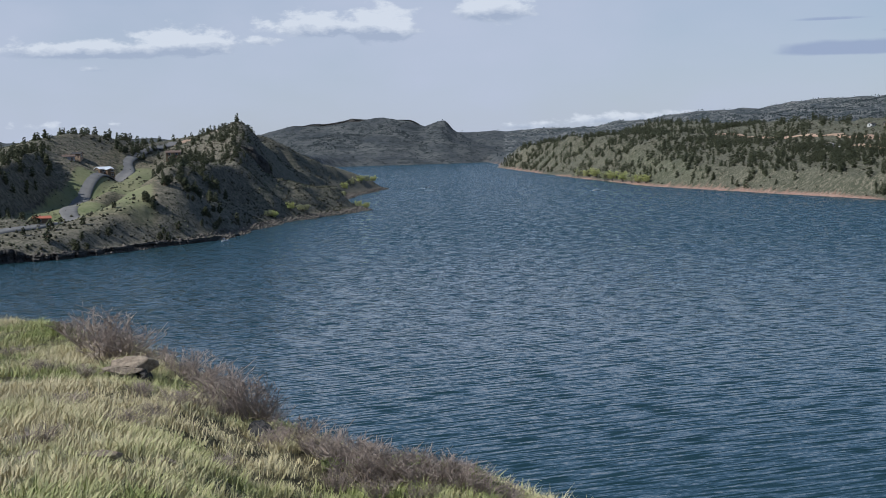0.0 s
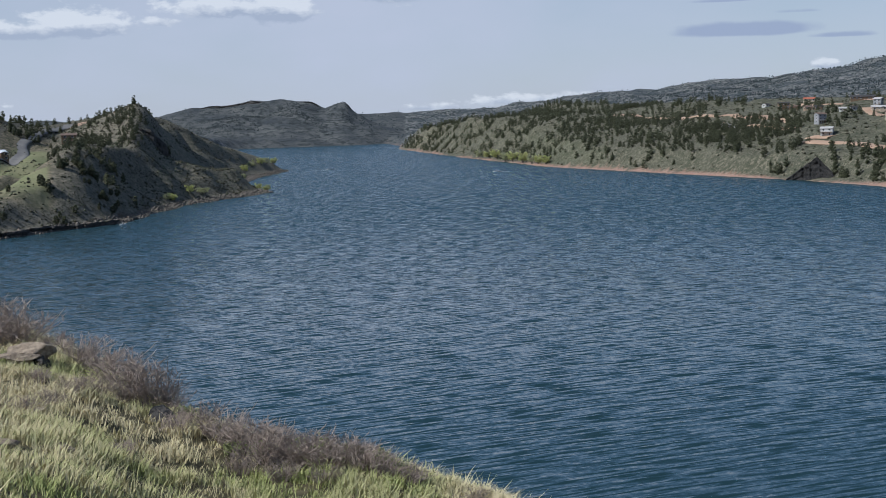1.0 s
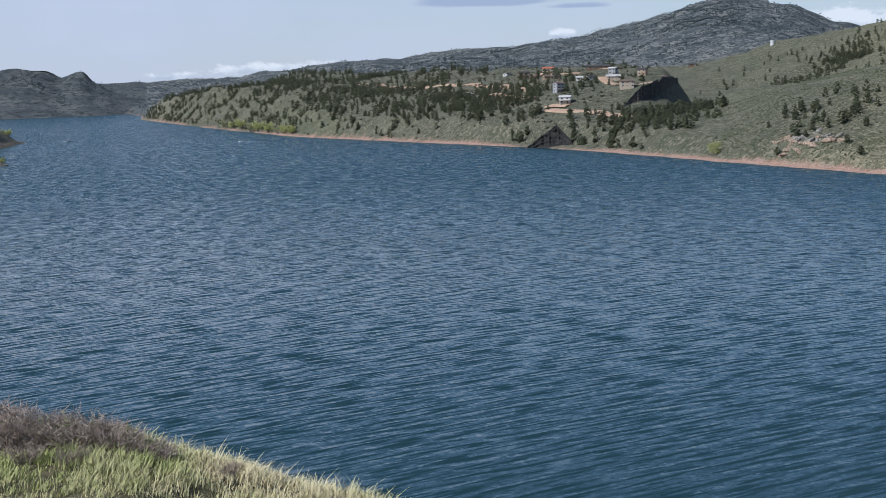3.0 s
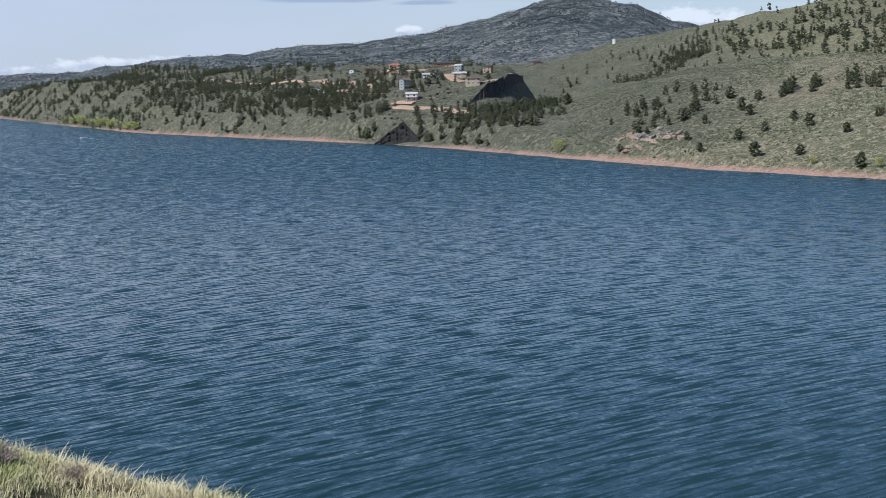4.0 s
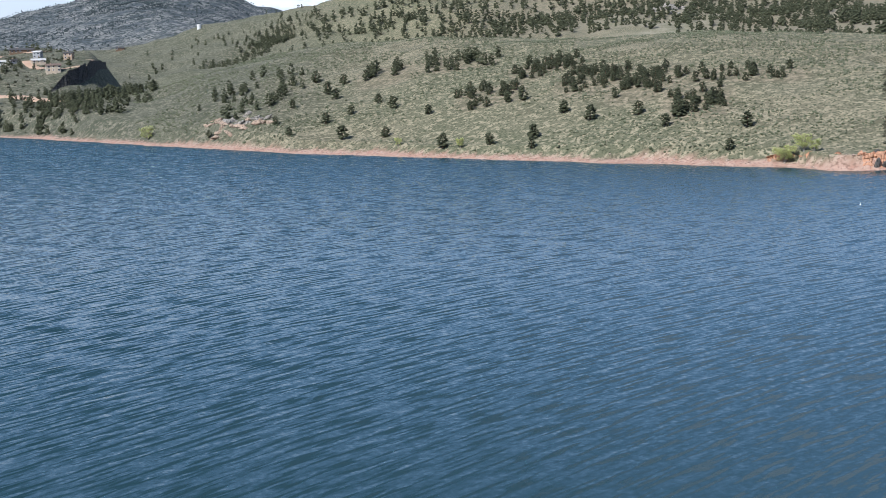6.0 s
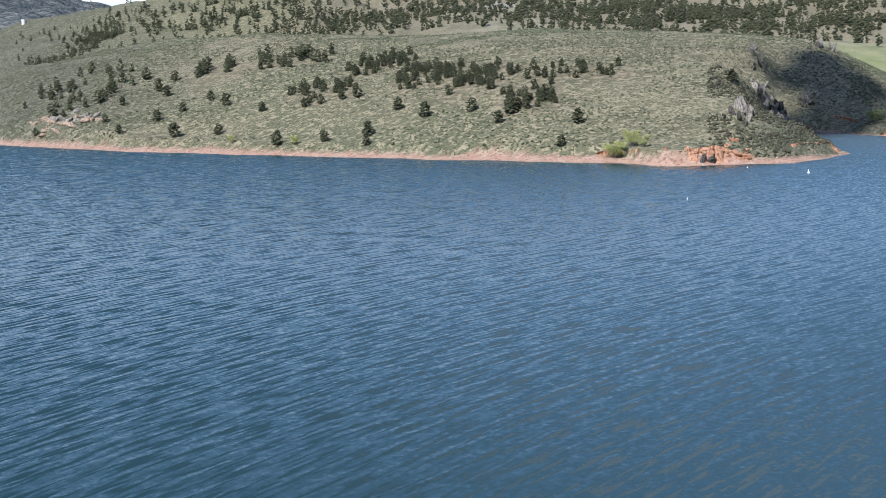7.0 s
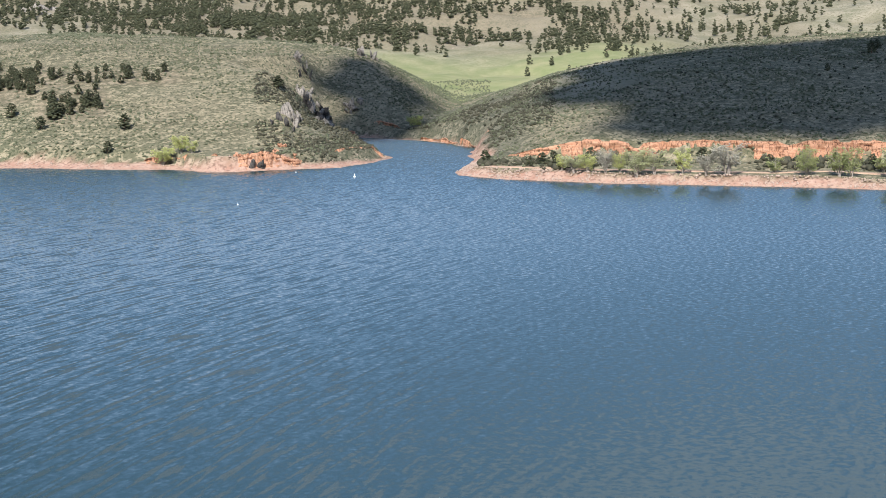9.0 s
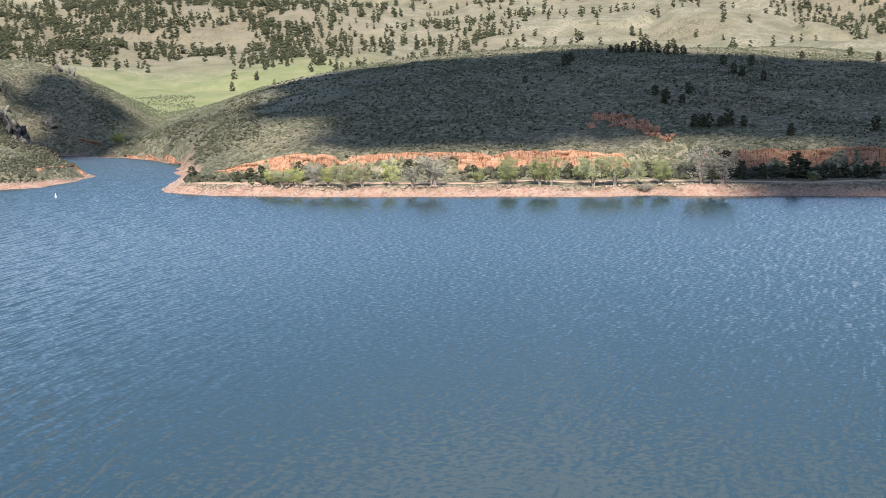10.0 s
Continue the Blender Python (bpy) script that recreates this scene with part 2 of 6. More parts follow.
SPRING = foliage("spring_leaves", (0.22, 0.25, 0.09), (0.31, 0.33, 0.14), (0.38, 0.37, 0.21), 0.8, 0.3)
BRUSH = foliage("dark_brush", (0.030, 0.032, 0.020), (0.050, 0.050, 0.032), (0.085, 0.078, 0.055), 0.1)
GREY_TWIGS = plain("grey_twigs", (0.22, 0.19, 0.16), (0.36, 0.32, 0.28), 2.0)
# ---- the lie of the land: the water stands at height 0, the viewpoint on the east bank ----
# shoreline of the reservoir in plan, clockwise
LAKE = [(-60, 100), (-150, 170), (-230, 330), (-250, 520), (-207, 680), (-179, 705), (-152, 764), (-123, 825), (-108, 987),
        (-54, 1150), (-95, 1300), (-82, 1503), (-60, 1669), (-150, 1900), (-240, 2600), (-250, 3300), (-214, 3442), (60, 3560),
        (113, 3640), (128, 3200), (110, 2854), (173, 2041), (222, 1557), (300, 1254), (350, 1082), (366, 950), (382, 757), (394, 665),
        (430, 522), (467, 400), (463, 378), (503, 337), (556, 348), (610, 402), (668, 436), (655, 386), (622, 340), (556, 305),
        (488, 278), (486, 209), (503, 119), (520, 16), (545, -300), (500, -1300), (230, -1300), (120, -300), (112, 0), (90, 60), (20, 108)]

# crest lines: bearing from the viewpoint (degrees), distance, height, distance from the crest to its foot on the near side
CRESTS = {}
CRESTS["front"] = ([(0.5, 3000, -8, 300), (2.2, 2950, 17, 320), (3.75, 2700, 42, 480), (5.3, 2350, 55, 480), (8.2, 2050, 55, 520), (11.5, 1800, 50, 480),
               (13.9, 1600, 43, 380), (16.1, 1430, 34, 280), (17.6, 1290, 27, 180), (18.3, 1210, 18, 120), (19.3, 1190, 14, 130), (21.5, 1180, 24, 230),
               (25.4, 1150, 33, 290), (27, 1140, 42, 320), (30.1, 1130, 53, 350), (36.5, 1050, 59, 340)] + [(42, 1000, 58.5, 350), (46.6, 960, 58.5, 340),
               (51, 940, 54, 340), (54, 930, 51.5, 330), (54.8, 930, 50.5, 200), (55.5, 930, 49, 140), (57.3, 920, 42, 130), (58.3, 920, 35, 130), (59.6, 930, 21, 130), (61.2, 960, 5, 150), (63, 960, -8, 150)], 420, 1.7, 1.0)
CRESTS["nose"] = ([(49, 800, 5, 150), (50.5, 830, 30, 225), (52, 840, 36, 240), (53.5, 850, 36.5, 255), (54.5, 850, 35, 255), (55.1, 785, 24, 185), (55.9, 722, 13, 118), (57, 682, 6, 55), (58, 657, 1, 15), (59, 655, -8, 15)], 95, 1.3, 1.0)
CRESTS["wedge"] = ([(16.5, 1200, -8, 40), (17.0, 1190, 2, 30), (17.6, 1180, 9, 35), (18.1, 1172, 17, 40), (18.3, 1172, 17, 40), (18.75, 1172, 10, 40), (19.1, 1172, 3, 40), (19.4, 1172, -8, 40)], 60, 1.3, 1.0)
CRESTS["right"] = ([(57, 790, -8, 100), (58.8, 770, 3, 70), (59.9, 780, 9, 90), (61, 790, 14.5, 130), (62.3, 800, 21, 200), (65, 840, 34, 310), (66.7, 860, 40, 345), (69.8, 900, 47, 390),
               (74.2, 930, 52.5, 420), (78.6, 950, 54, 435), (82, 950, 50, 435), (85, 980, 49, 455), (88.5, 1000, 46, 475), (100, 1050, 40, 480), (125, 1100, 30, 480)], 500, 1.5, 1.0)
CRESTS["plateau"] = ([(4, 2900, 40, 700), (9.4, 2500, 77, 800), (11.8, 2100, 66, 700), (14.9, 1800, 64, 600), (18.9, 1650, 66, 620), (20.4, 1600, 66, 560), (21.6, 1530, 61, 480),
                 (22.6, 1450, 54, 330), (23.1, 1430, 36, 300), (23.9, 1420, 10, 250), (25, 1420, -8, 200)], 900, 1.5, 1.0)
CRESTS["mid"] = ([(14, 2500, -8, 700), (21.5, 2300, 68, 800), (23.7, 2250, 74, 900), (26.7, 2200, 94, 900), (30.1, 2170, 117, 950), (33.6, 2200, 140, 1000), (38, 2350, 172, 1250),
             (45, 2500, 200, 1600), (60, 2600, 208, 1700), (75, 2600, 215, 1700), (92, 2600, 210, 1700), (125, 2600, 150, 1600)], 1500, 1.0, 1.7)
CRESTS["mountain"] = ([(4, 4350, 85, 900), (9.4, 4300, 117, 1200), (12.3, 4300, 131, 1300), (14.7, 4300, 150, 1400), (18.7, 4200, 175, 1500), (21.5, 4200, 211, 1600), (23.7, 4200, 250, 1700),
                  (25.5, 4200, 262, 1800), (27.6, 4200, 238, 1700), (29.1, 4200, 194, 1600), (33, 4200, 150, 1500), (45, 4200, 140, 1500)], 700, 1.0, 1.1)
CRESTS["low_far"] = ([(-3, 4600, 50, 600), (1.1, 4600, 71, 500), (2.7, 4600, 76, 500), (4.2, 4600, 80, 600), (6.7, 4350, 90, 700), (10.4, 4000, 89, 700), (14, 3900, 70, 700)], 500, 1.0, 1.2)
CRESTS["mesa"] = ([(-14, 3950, 30, 350), (-9.5, 3950, 60, 380), (-7.5, 3950, 75, 400), (-5.7, 3950, 107, 440), (-4, 3950, 121, 450), (-1.75, 3950, 125, 450), (-1.1, 3950, 117, 440), (-0.55, 3940, 103, 430),
              (-0.25, 3940, 110, 430), (0.1, 3930, 112, 420), (0.55, 3900, 88, 380), (1.6, 3850, 52, 320), (2.7, 3800, 22, 260), (4.5, 3800, 0, 200)], 900, 1.0, 1.25)
CRESTS["peak"] = ([(-13.4, 1050, 20, 220), (-12, 1120, 40, 280), (-10.75, 1200, 51, 330), (-9.7, 1230, 59, 360), (-8.5, 1260, 71, 380), (-7.85, 1270, 76, 400), (-6.8, 1350, 62.5, 400), (-4.9, 1500, 35.5, 430),
              (-3.6, 1530, 22, 360), (-2.7, 1540, 9, 250), (-1.9, 1600, -2, 200), (0, 1600, -8, 60)], 500, 1.4, 1.0)
CRESTS["point"] = ([(-6, 1600, 30, 200), (-4.6, 1640, 26, 150), (-3, 1690, 14, 120), (-2.1, 1690, 3, 60), (-1, 1700, -8, 60)], 200, 1.4, 1.0)
CRESTS["hogback"] = ([(-14.5, 1200, 10, 190), (-12.4, 1170, 60, 190), (-11.4, 1180, 57, 190), (-10.5, 1250, 58, 260), (-8.8, 1300, 67, 300),
                 (-7, 1350, 60, 300), (-5, 1400, 20, 200), (-3, 1400, -8, 100)], 400, 1.3, 1.0)
CRESTS["valley"] = ([(-24, 850, 8, 60), (-17.5, 860, 12, 80), (-15, 900, 17, 90), (-13.4, 930, 22, 100), (-12.6, 1000, 28, 120), (-12, 1060, 35, 150), (-11, 1120, 42, 160), (-9.5, 1150, 46, 160), (-8, 1150, 20, 160)], 130, 1.6, 1.0)
CRESTS["west_slope"] = ([(-45, 1000, -8, 100), (-30, 820, 10, 130), (-20, 790, 17, 90), (-16.9, 790, 17, 80), (-15, 790, 14, 85), (-13.5, 820, 18, 100), (-12, 870, 27, 120), (-10, 980, 44, 190), (-8.6, 1020, 41, 185), (-7, 1080, 32, 170),
                    (-5.6, 1120, 24, 130), (-4.2, 1165, 14, 90), (-3.2, 1185, 5, 50), (-2.5, 1195, -8, 40)], 140, 1.6, 1.0)

# long ridges in plan: points (x, y, height), fall per metre on the left and on the right of their line
RIDGES = [([(-264, 700, 30), (-264, 861, 43), (-262, 925, 51.5), (-268, 985, 56)], 0.16, 1.35),
          ([(-268, 985, 56), (-284, 1020, 59), (-274, 1065, 66), (-262, 1100, 67), (-245, 1135, 60), (-230, 1165, 52)], 0.16, 0.55),
          ([(443, 1153, 30.9), (466, 1176, 39.9), (491, 1204, 44.9), (511, 1228, 46.9), (545, 1290, 47.9), (574, 1353, 45.9)], 0.12, 1.25)]


def ridge(x, y, line, left, right):
    """A roof-like ridge over a line in plan."""
    best, out = np.full(x.shape, 1e18), np.full(x.shape, -99.0)
    for i, ((ax, ay, az_), (bx, by, bz)) in enumerate(zip(line, line[1:])):
        ex, ey = bx - ax, by - ay
        way = ((x - ax) * ex + (y - ay) * ey) / (ex * ex + ey * ey)
        past = ((way < 0) & (i == 0)) | ((way > 1) & (i == len(line) - 2))
        s = np.clip(way, 0, 1)
        d = np.hypot(x - ax - s * ex, y - ay - s * ey)
        side = (x - ax) * ey - (y - ay) * ex > 0
        z = az_ + s * (bz - az_) - d * np.where(past, max(left, right), np.where(side, right, left))
        out, best = np.where(d < best, z, out), np.minimum(d, best)
    return out


def lattice(ix, iy, seed):
    h = (ix * 374761393 + iy * 668265263 + seed * 974634777) & 0xFFFFFFFF
    h = ((h ^ (h >> 13)) * 1274126177) & 0xFFFFFFFF
    return ((h ^ (h >> 16)) & 0xFFFF) / 32767.5 - 1


def rough(x, y, size, seed):
    """Smooth value noise from -1 to 1 with lumps of the given size."""
    x, y = np.asarray(x) / size, np.asarray(y) / size
    ix, iy = np.floor(x).astype(np.int64), np.floor(y).astype(np.int64)
    fx, fy = x - ix, y - iy
    fx, fy = fx * fx * (3 - 2 * fx), fy * fy * (3 - 2 * fy)
    a = lattice(ix, iy, seed) * (1 - fx) + lattice(ix + 1, iy, seed) * fx
    b = lattice(ix, iy + 1, seed) * (1 - fx) + lattice(ix + 1, iy + 1, seed) * fx
    return a * (1 - fy) + b * fy


def fbm(x, y, size, seed, octaves=4):
    return sum(rough(x, y, size / 2 ** k, seed + k) / 2 ** k for k in range(octaves))


def step(a, b, v):
    s = np.clip((v - a) / (b - a), 0, 1)
    return s * s * (3 - 2 * s)


def curve(at, xs, ys):
    """A smooth curve through the points, monotone between them."""
    xs, ys = np.asarray(xs, float), np.asarray(ys, float)
    h, d = np.diff(xs), np.diff(ys) / np.diff(xs)
    m = np.zeros(len(xs))
    same = d[:-1] * d[1:] > 0
    m[1:-1] = np.where(same, 2 * d[:-1] * d[1:] / np.where(same, d[:-1] + d[1:], 1), 0)
    at = np.clip(at, xs[0], xs[-1])
    i = np.clip(np.searchsorted(xs, at) - 1, 0, len(h) - 1)
    s = (at - xs[i]) / h[i]
    return ((1 + 2 * s) * (1 - s) ** 2 * ys[i] + s * (1 - s) ** 2 * h[i] * m[i] + s * s * (3 - 2 * s) * ys[i + 1] + s * s * (s - 1) * h[i] * m[i + 1])


def smax(a, b, k):
    h = np.clip(0.5 + 0.5 * (a - b) / k, 0, 1)
    return b + (a - b) * h + k * h * (1 - h)


def shore_distance(x, y):
    """Metres from the shoreline: positive on land, negative over the water."""
    best, inside = np.full(x.shape, 1e18), np.zeros(x.shape, bool)
    for (ax, ay), (bx, by) in zip(LAKE, LAKE[1:] + LAKE[:1]):
        s = np.clip(((x - ax) * (bx - ax) + (y - ay) * (by - ay)) / ((bx - ax) ** 2 + (by - ay) ** 2), 0, 1)
        best = np.minimum(best, (x - ax - s * (bx - ax)) ** 2 + (y - ay - s * (by - ay)) ** 2)
        if ay != by:
            inside ^= ((ay > y) != (by > y)) & (x < ax + (y - ay) / (by - ay) * (bx - ax))
    return np.where(inside, -1, 1) * np.sqrt(best)


CLIFF_LINE = ([61, 62.2, 64, 67, 70, 73, 76.5, 80, 84, 88, 92], [640, 606, 592, 585, 582, 585, 588, 590, 595, 600, 605])   # foot of the red cliff: bearing, distance
EDGE = ([-45, -30, -17, -12, -9.8, -7.2, -3, 0, 4, 8, 12, 18, 30, 60, 100], [70, 60, 50, 38, 35, 31, 27, 26, 25, 23.5, 22, 20, 18, 17, 18],
        [6.5, 6, 5.6, 5.3, 5.55, 5.95, 6.15, 6.1, 6.5, 6.85, 6.95, 7.4, 7.8, 7.8, 7.8])          # brow of the near bank: bearing, distance, metres below the eye


def land(az, r):
    """Height of the ground at a bearing and distance from the viewpoint, and the metres from the shore."""
    x, y = r * np.sin(np.radians(az)), r * np.cos(np.radians(az))
    wob = fbm(x, y, 40, 3, 3)
    d = shore_distance(x + 3 * rough(x, y, 23, 40) + 1.2 * rough(x, y, 7, 41), y + 3 * rough(x, y, 23, 42) + 1.2 * rough(x, y, 7, 43))
    z = 4 + 3 * fbm(x, y, 400, 11, 3)
    for name, (line, far, p, q) in CRESTS.items():
        a = [row[0] for row in line]
        rc, zc, near = (curve(az, a, [row[k] for row in line]) for k in (1, 2, 3))
        u = np.abs(np.where(r < rc, (r - rc) / near, (r - rc) / far))
        z = smax(z, zc * (1 - np.clip(u, 0, 1) ** p) ** q - 25 * np.clip(u - 1, 0, 1), 3.5)
    for line, left, right in RIDGES:
        z = smax(z, ridge(x, y, line, left, right), 3.0)
    scale = np.clip(r / 1600, 0.35, 1.8)
    gully = np.abs(fbm(x, y, 130, 21, 3))
    z = z + np.clip(d / 90, 0, 1) * scale * (2.2 * wob + 3.4 * fbm(x, y, 150, 5, 3) - 5 * np.clip(0.30 - gully, 0, 1) * np.clip(z / 30, 0, 1))
    z = z + step(34, 42, az) * step(1120, 1500, r) * (15 * fbm(x, y, 300, 23, 3) - 30 * np.clip(0.32 - np.abs(fbm(x, y, 240, 26, 3)), 0, 1))
    z = z + step(22.5, 26, az) * (1 - step(34, 42, az)) * step(1250, 1450, r) * (1 - step(1950, 2200, r)) * (8 * fbm(x, y, 260, 28, 3) - 26 * np.clip(0.30 - np.abs(fbm(x, y, 220, 29, 3)), 0, 1))
    # beach, then the bank above it
    beach = np.clip(6 + 5 * rough(x, y, 60, 8) + np.clip(r - 560, 0, 500) * 0.012, 4, 22)
    bluff = step(48.8, 50.3, az) * (1 - step(53.6, 54.8, az)) * (r < 720)
    cove = step(55.6, 56.4, az) * (1 - step(62, 63, az)) * step(622, 640, r) * (r < 900)
    bluff = np.maximum(bluff, 0.3 * cove)
    beach = beach * (1 - 0.45 * bluff - 0.4 * cove)
    ramp = 0.26 * np.clip(d, 0, beach) + (0.9 + 0.3 * rough(x, y, 30, 9) + bluff * (1.6 + 0.8 * rough(x, y, 9, 10))) * np.clip(d - beach, 0, None)
    z = np.where(d > 0, -smax(-z, -ramp, 1.0), np.maximum(-14, 0.25 * d))
    # the bench with the track under the red cliff
    on = step(60.9, 62.3, az) * (1 - step(90, 93, az))
    foot = curve(az, *CLIFF_LINE) + 4 * rough(x, y, 14, 31)
    top = 6.5 + 1.6 * rough(x, y, 25, 33)
    gap = step(79.2, 79.9, az) * (1 - step(81.2, 82, az))
    rise = step(0, 3.5 + 25 * gap, r - foot)
    bench = 3.2 + 0.5 * rough(x, y, 20, 32) + np.clip((r - foot) + 40, 0, 40) * 0.02
    cut = bench + rise * (top + np.clip(r - foot, 0, None) * 0.17)
    z = np.where((d > 0) & (r < 1500) & (on > 0), z + on * (-smax(-z, -cut, 0.5) - z), z)
    # the near bank that carries the viewpoint
    re, drop = curve(az, *EDGE[:2]), curve(az, EDGE[0], EDGE[2])
    inner = 1.6 + (drop - 1.6) * (1 - (1 - np.clip(r / re, 0, 1)) ** 1.9) + 0.10 * fbm(x, y, 4, 60, 3) * np.clip(r / 8, 0, 1)
    fall = 0.55 * np.clip(r - re, 0, None) ** 2 / (np.clip(r - re, 0, None) + 5)
    bank = EYE - inner - fall
    back = step(75, 120, np.abs(az - 30))
    bank = bank + back * (np.clip(r, 0, 400) * 0.10 + fall * 0.95)
    z = np.where(r < 350, np.maximum(z, np.where(bank < -14, -14, bank)), np.maximum(z, np.where((back > 0) & (d > 0), bank, -99)))
    return z, d


# ---- helpers for meshes ----
def fill_mesh(name, verts, faces, mat=None, smooth=False):
    """A mesh from numpy arrays; faces all have the same number of corners."""
    me = bpy.data.meshes.new(name)
    verts, faces = np.asarray(verts, np.float32), np.asarray(faces, np.int32)
    n, k = faces.shape
    me.vertices.add(len(verts))
    me.vertices.foreach_set("co", verts.ravel())
    me.loops.add(n * k)
    me.loops.foreach_set("vertex_index", faces.ravel())
    me.polygons.add(n)
    me.polygons.foreach_set("loop_start", np.arange(0, n * k, k, dtype=np.int32))
    me.polygons.foreach_set("loop_total", np.full(n, k, np.int32))
    if smooth:
        me.polygons.foreach_set("use_smooth", np.ones(n, bool))
    me.update(calc_edges=True)
    if mat:
        me.materials.append(mat)
    return me


def at(az, r):
    return r * np.sin(np.radians(az)), r * np.cos(np.radians(az))


def height(x, y):
    x, y = np.atleast_1d(np.asarray(x, float)), np.atleast_1d(np.asarray(y, float))
    return land(np.degrees(np.arctan2(x, y)), np.hypot(x, y))


# woods: bearing, distance, half spread of each, trees per hectare
WOODS = [(5.8, 2150, 2.8, 430, 72), (8.5, 1880, 3.0, 300, 78), (12.3, 1600, 3.2, 250, 90), (15.8, 1350, 1.9, 170, 120), (16.6, 1240, 1.2, 60, 102), (21.6, 1110, 2.6, 85, 138), (23.2, 1130, 1.6, 60, 120),
         (28.3, 915, 2.2, 60, 78), (33.8, 910, 1.0, 22, 182), (36.6, 908, 1.3, 20, 312), (37.9, 802, 1.1, 20, 312), (40.1, 846, 1.2, 20, 364), (41.9, 790, 1.2, 24, 390), (43.9, 762, 1.3, 26, 390), (45.9, 714, 1.1, 22, 338), (47.7, 760, 2.0, 14, 208)]
WOODS2 = [(40, 1880, 7, 130, 45), (46, 2070, 10, 260, 55), (53, 1880, 7, 330, 85), (61.5, 1930, 4.5, 300, 95), (66.5, 1780, 3.2, 330, 55), (72.5, 1900, 2.2, 330, 40), (80, 1900, 9, 420, 6), (88, 2150, 3.5, 330, 70), (18, 3750, 6, 560, 80), (24.2, 3900, 1.6, 450, 190), (26.8, 3900, 2.2, 400, 60),
          (-13.2, 1140, 1.9, 60, 230), (-15.2, 990, 1.6, 60, 190), (-14.0, 1045, 1.2, 55, 190), (-16.6, 900, 0.9, 60, 150), (-9.4, 1180, 2.4, 110, 45), (3.3, 2620, 1.5, 330, 140)]
WOODS3 = [(-12.8, 775, 4.0, 50, 60), (-10.3, 890, 1.6, 100, 150), (-8.9, 1010, 1.3, 160, 90), (-7.9, 1075, 0.5, 35, 200), (18.3, 1440, 3.6, 150, 40), (29.5, 1950, 4.5, 150, 22), (27.6, 1880, 0.8, 60, 240), (28.6, 1950, 0.8, 60, 260), (29.6, 2010, 0.8, 60, 240), (10, 2600, 4, 300, 60), (7, 4200, 5, 250, 30), (33, 2080, 3.5, 120, 30),
          (85, 1010, 3, 40, 14), (13, 3700, 4, 400, 70), (79.5, 905, 2.2, 18, 60), (82.5, 690, 2.2, 22, 60), (-4.2, 3790, 4.2, 110, 260), (-3, 3700, 6, 200, 30), (11.7, 2060, 0.9, 30, 500), (33, 1540, 4, 160, 25)]


def wooded(az, r):
    """Trees per hectare."""
    out = np.zeros_like(az)
    for a, d, wa, wd, n in WOODS + WOODS2 + WOODS3:
        out = np.maximum(out, n * np.exp(-((az - a) / wa) ** 4 - ((r - d) / wd) ** 4))
    return out


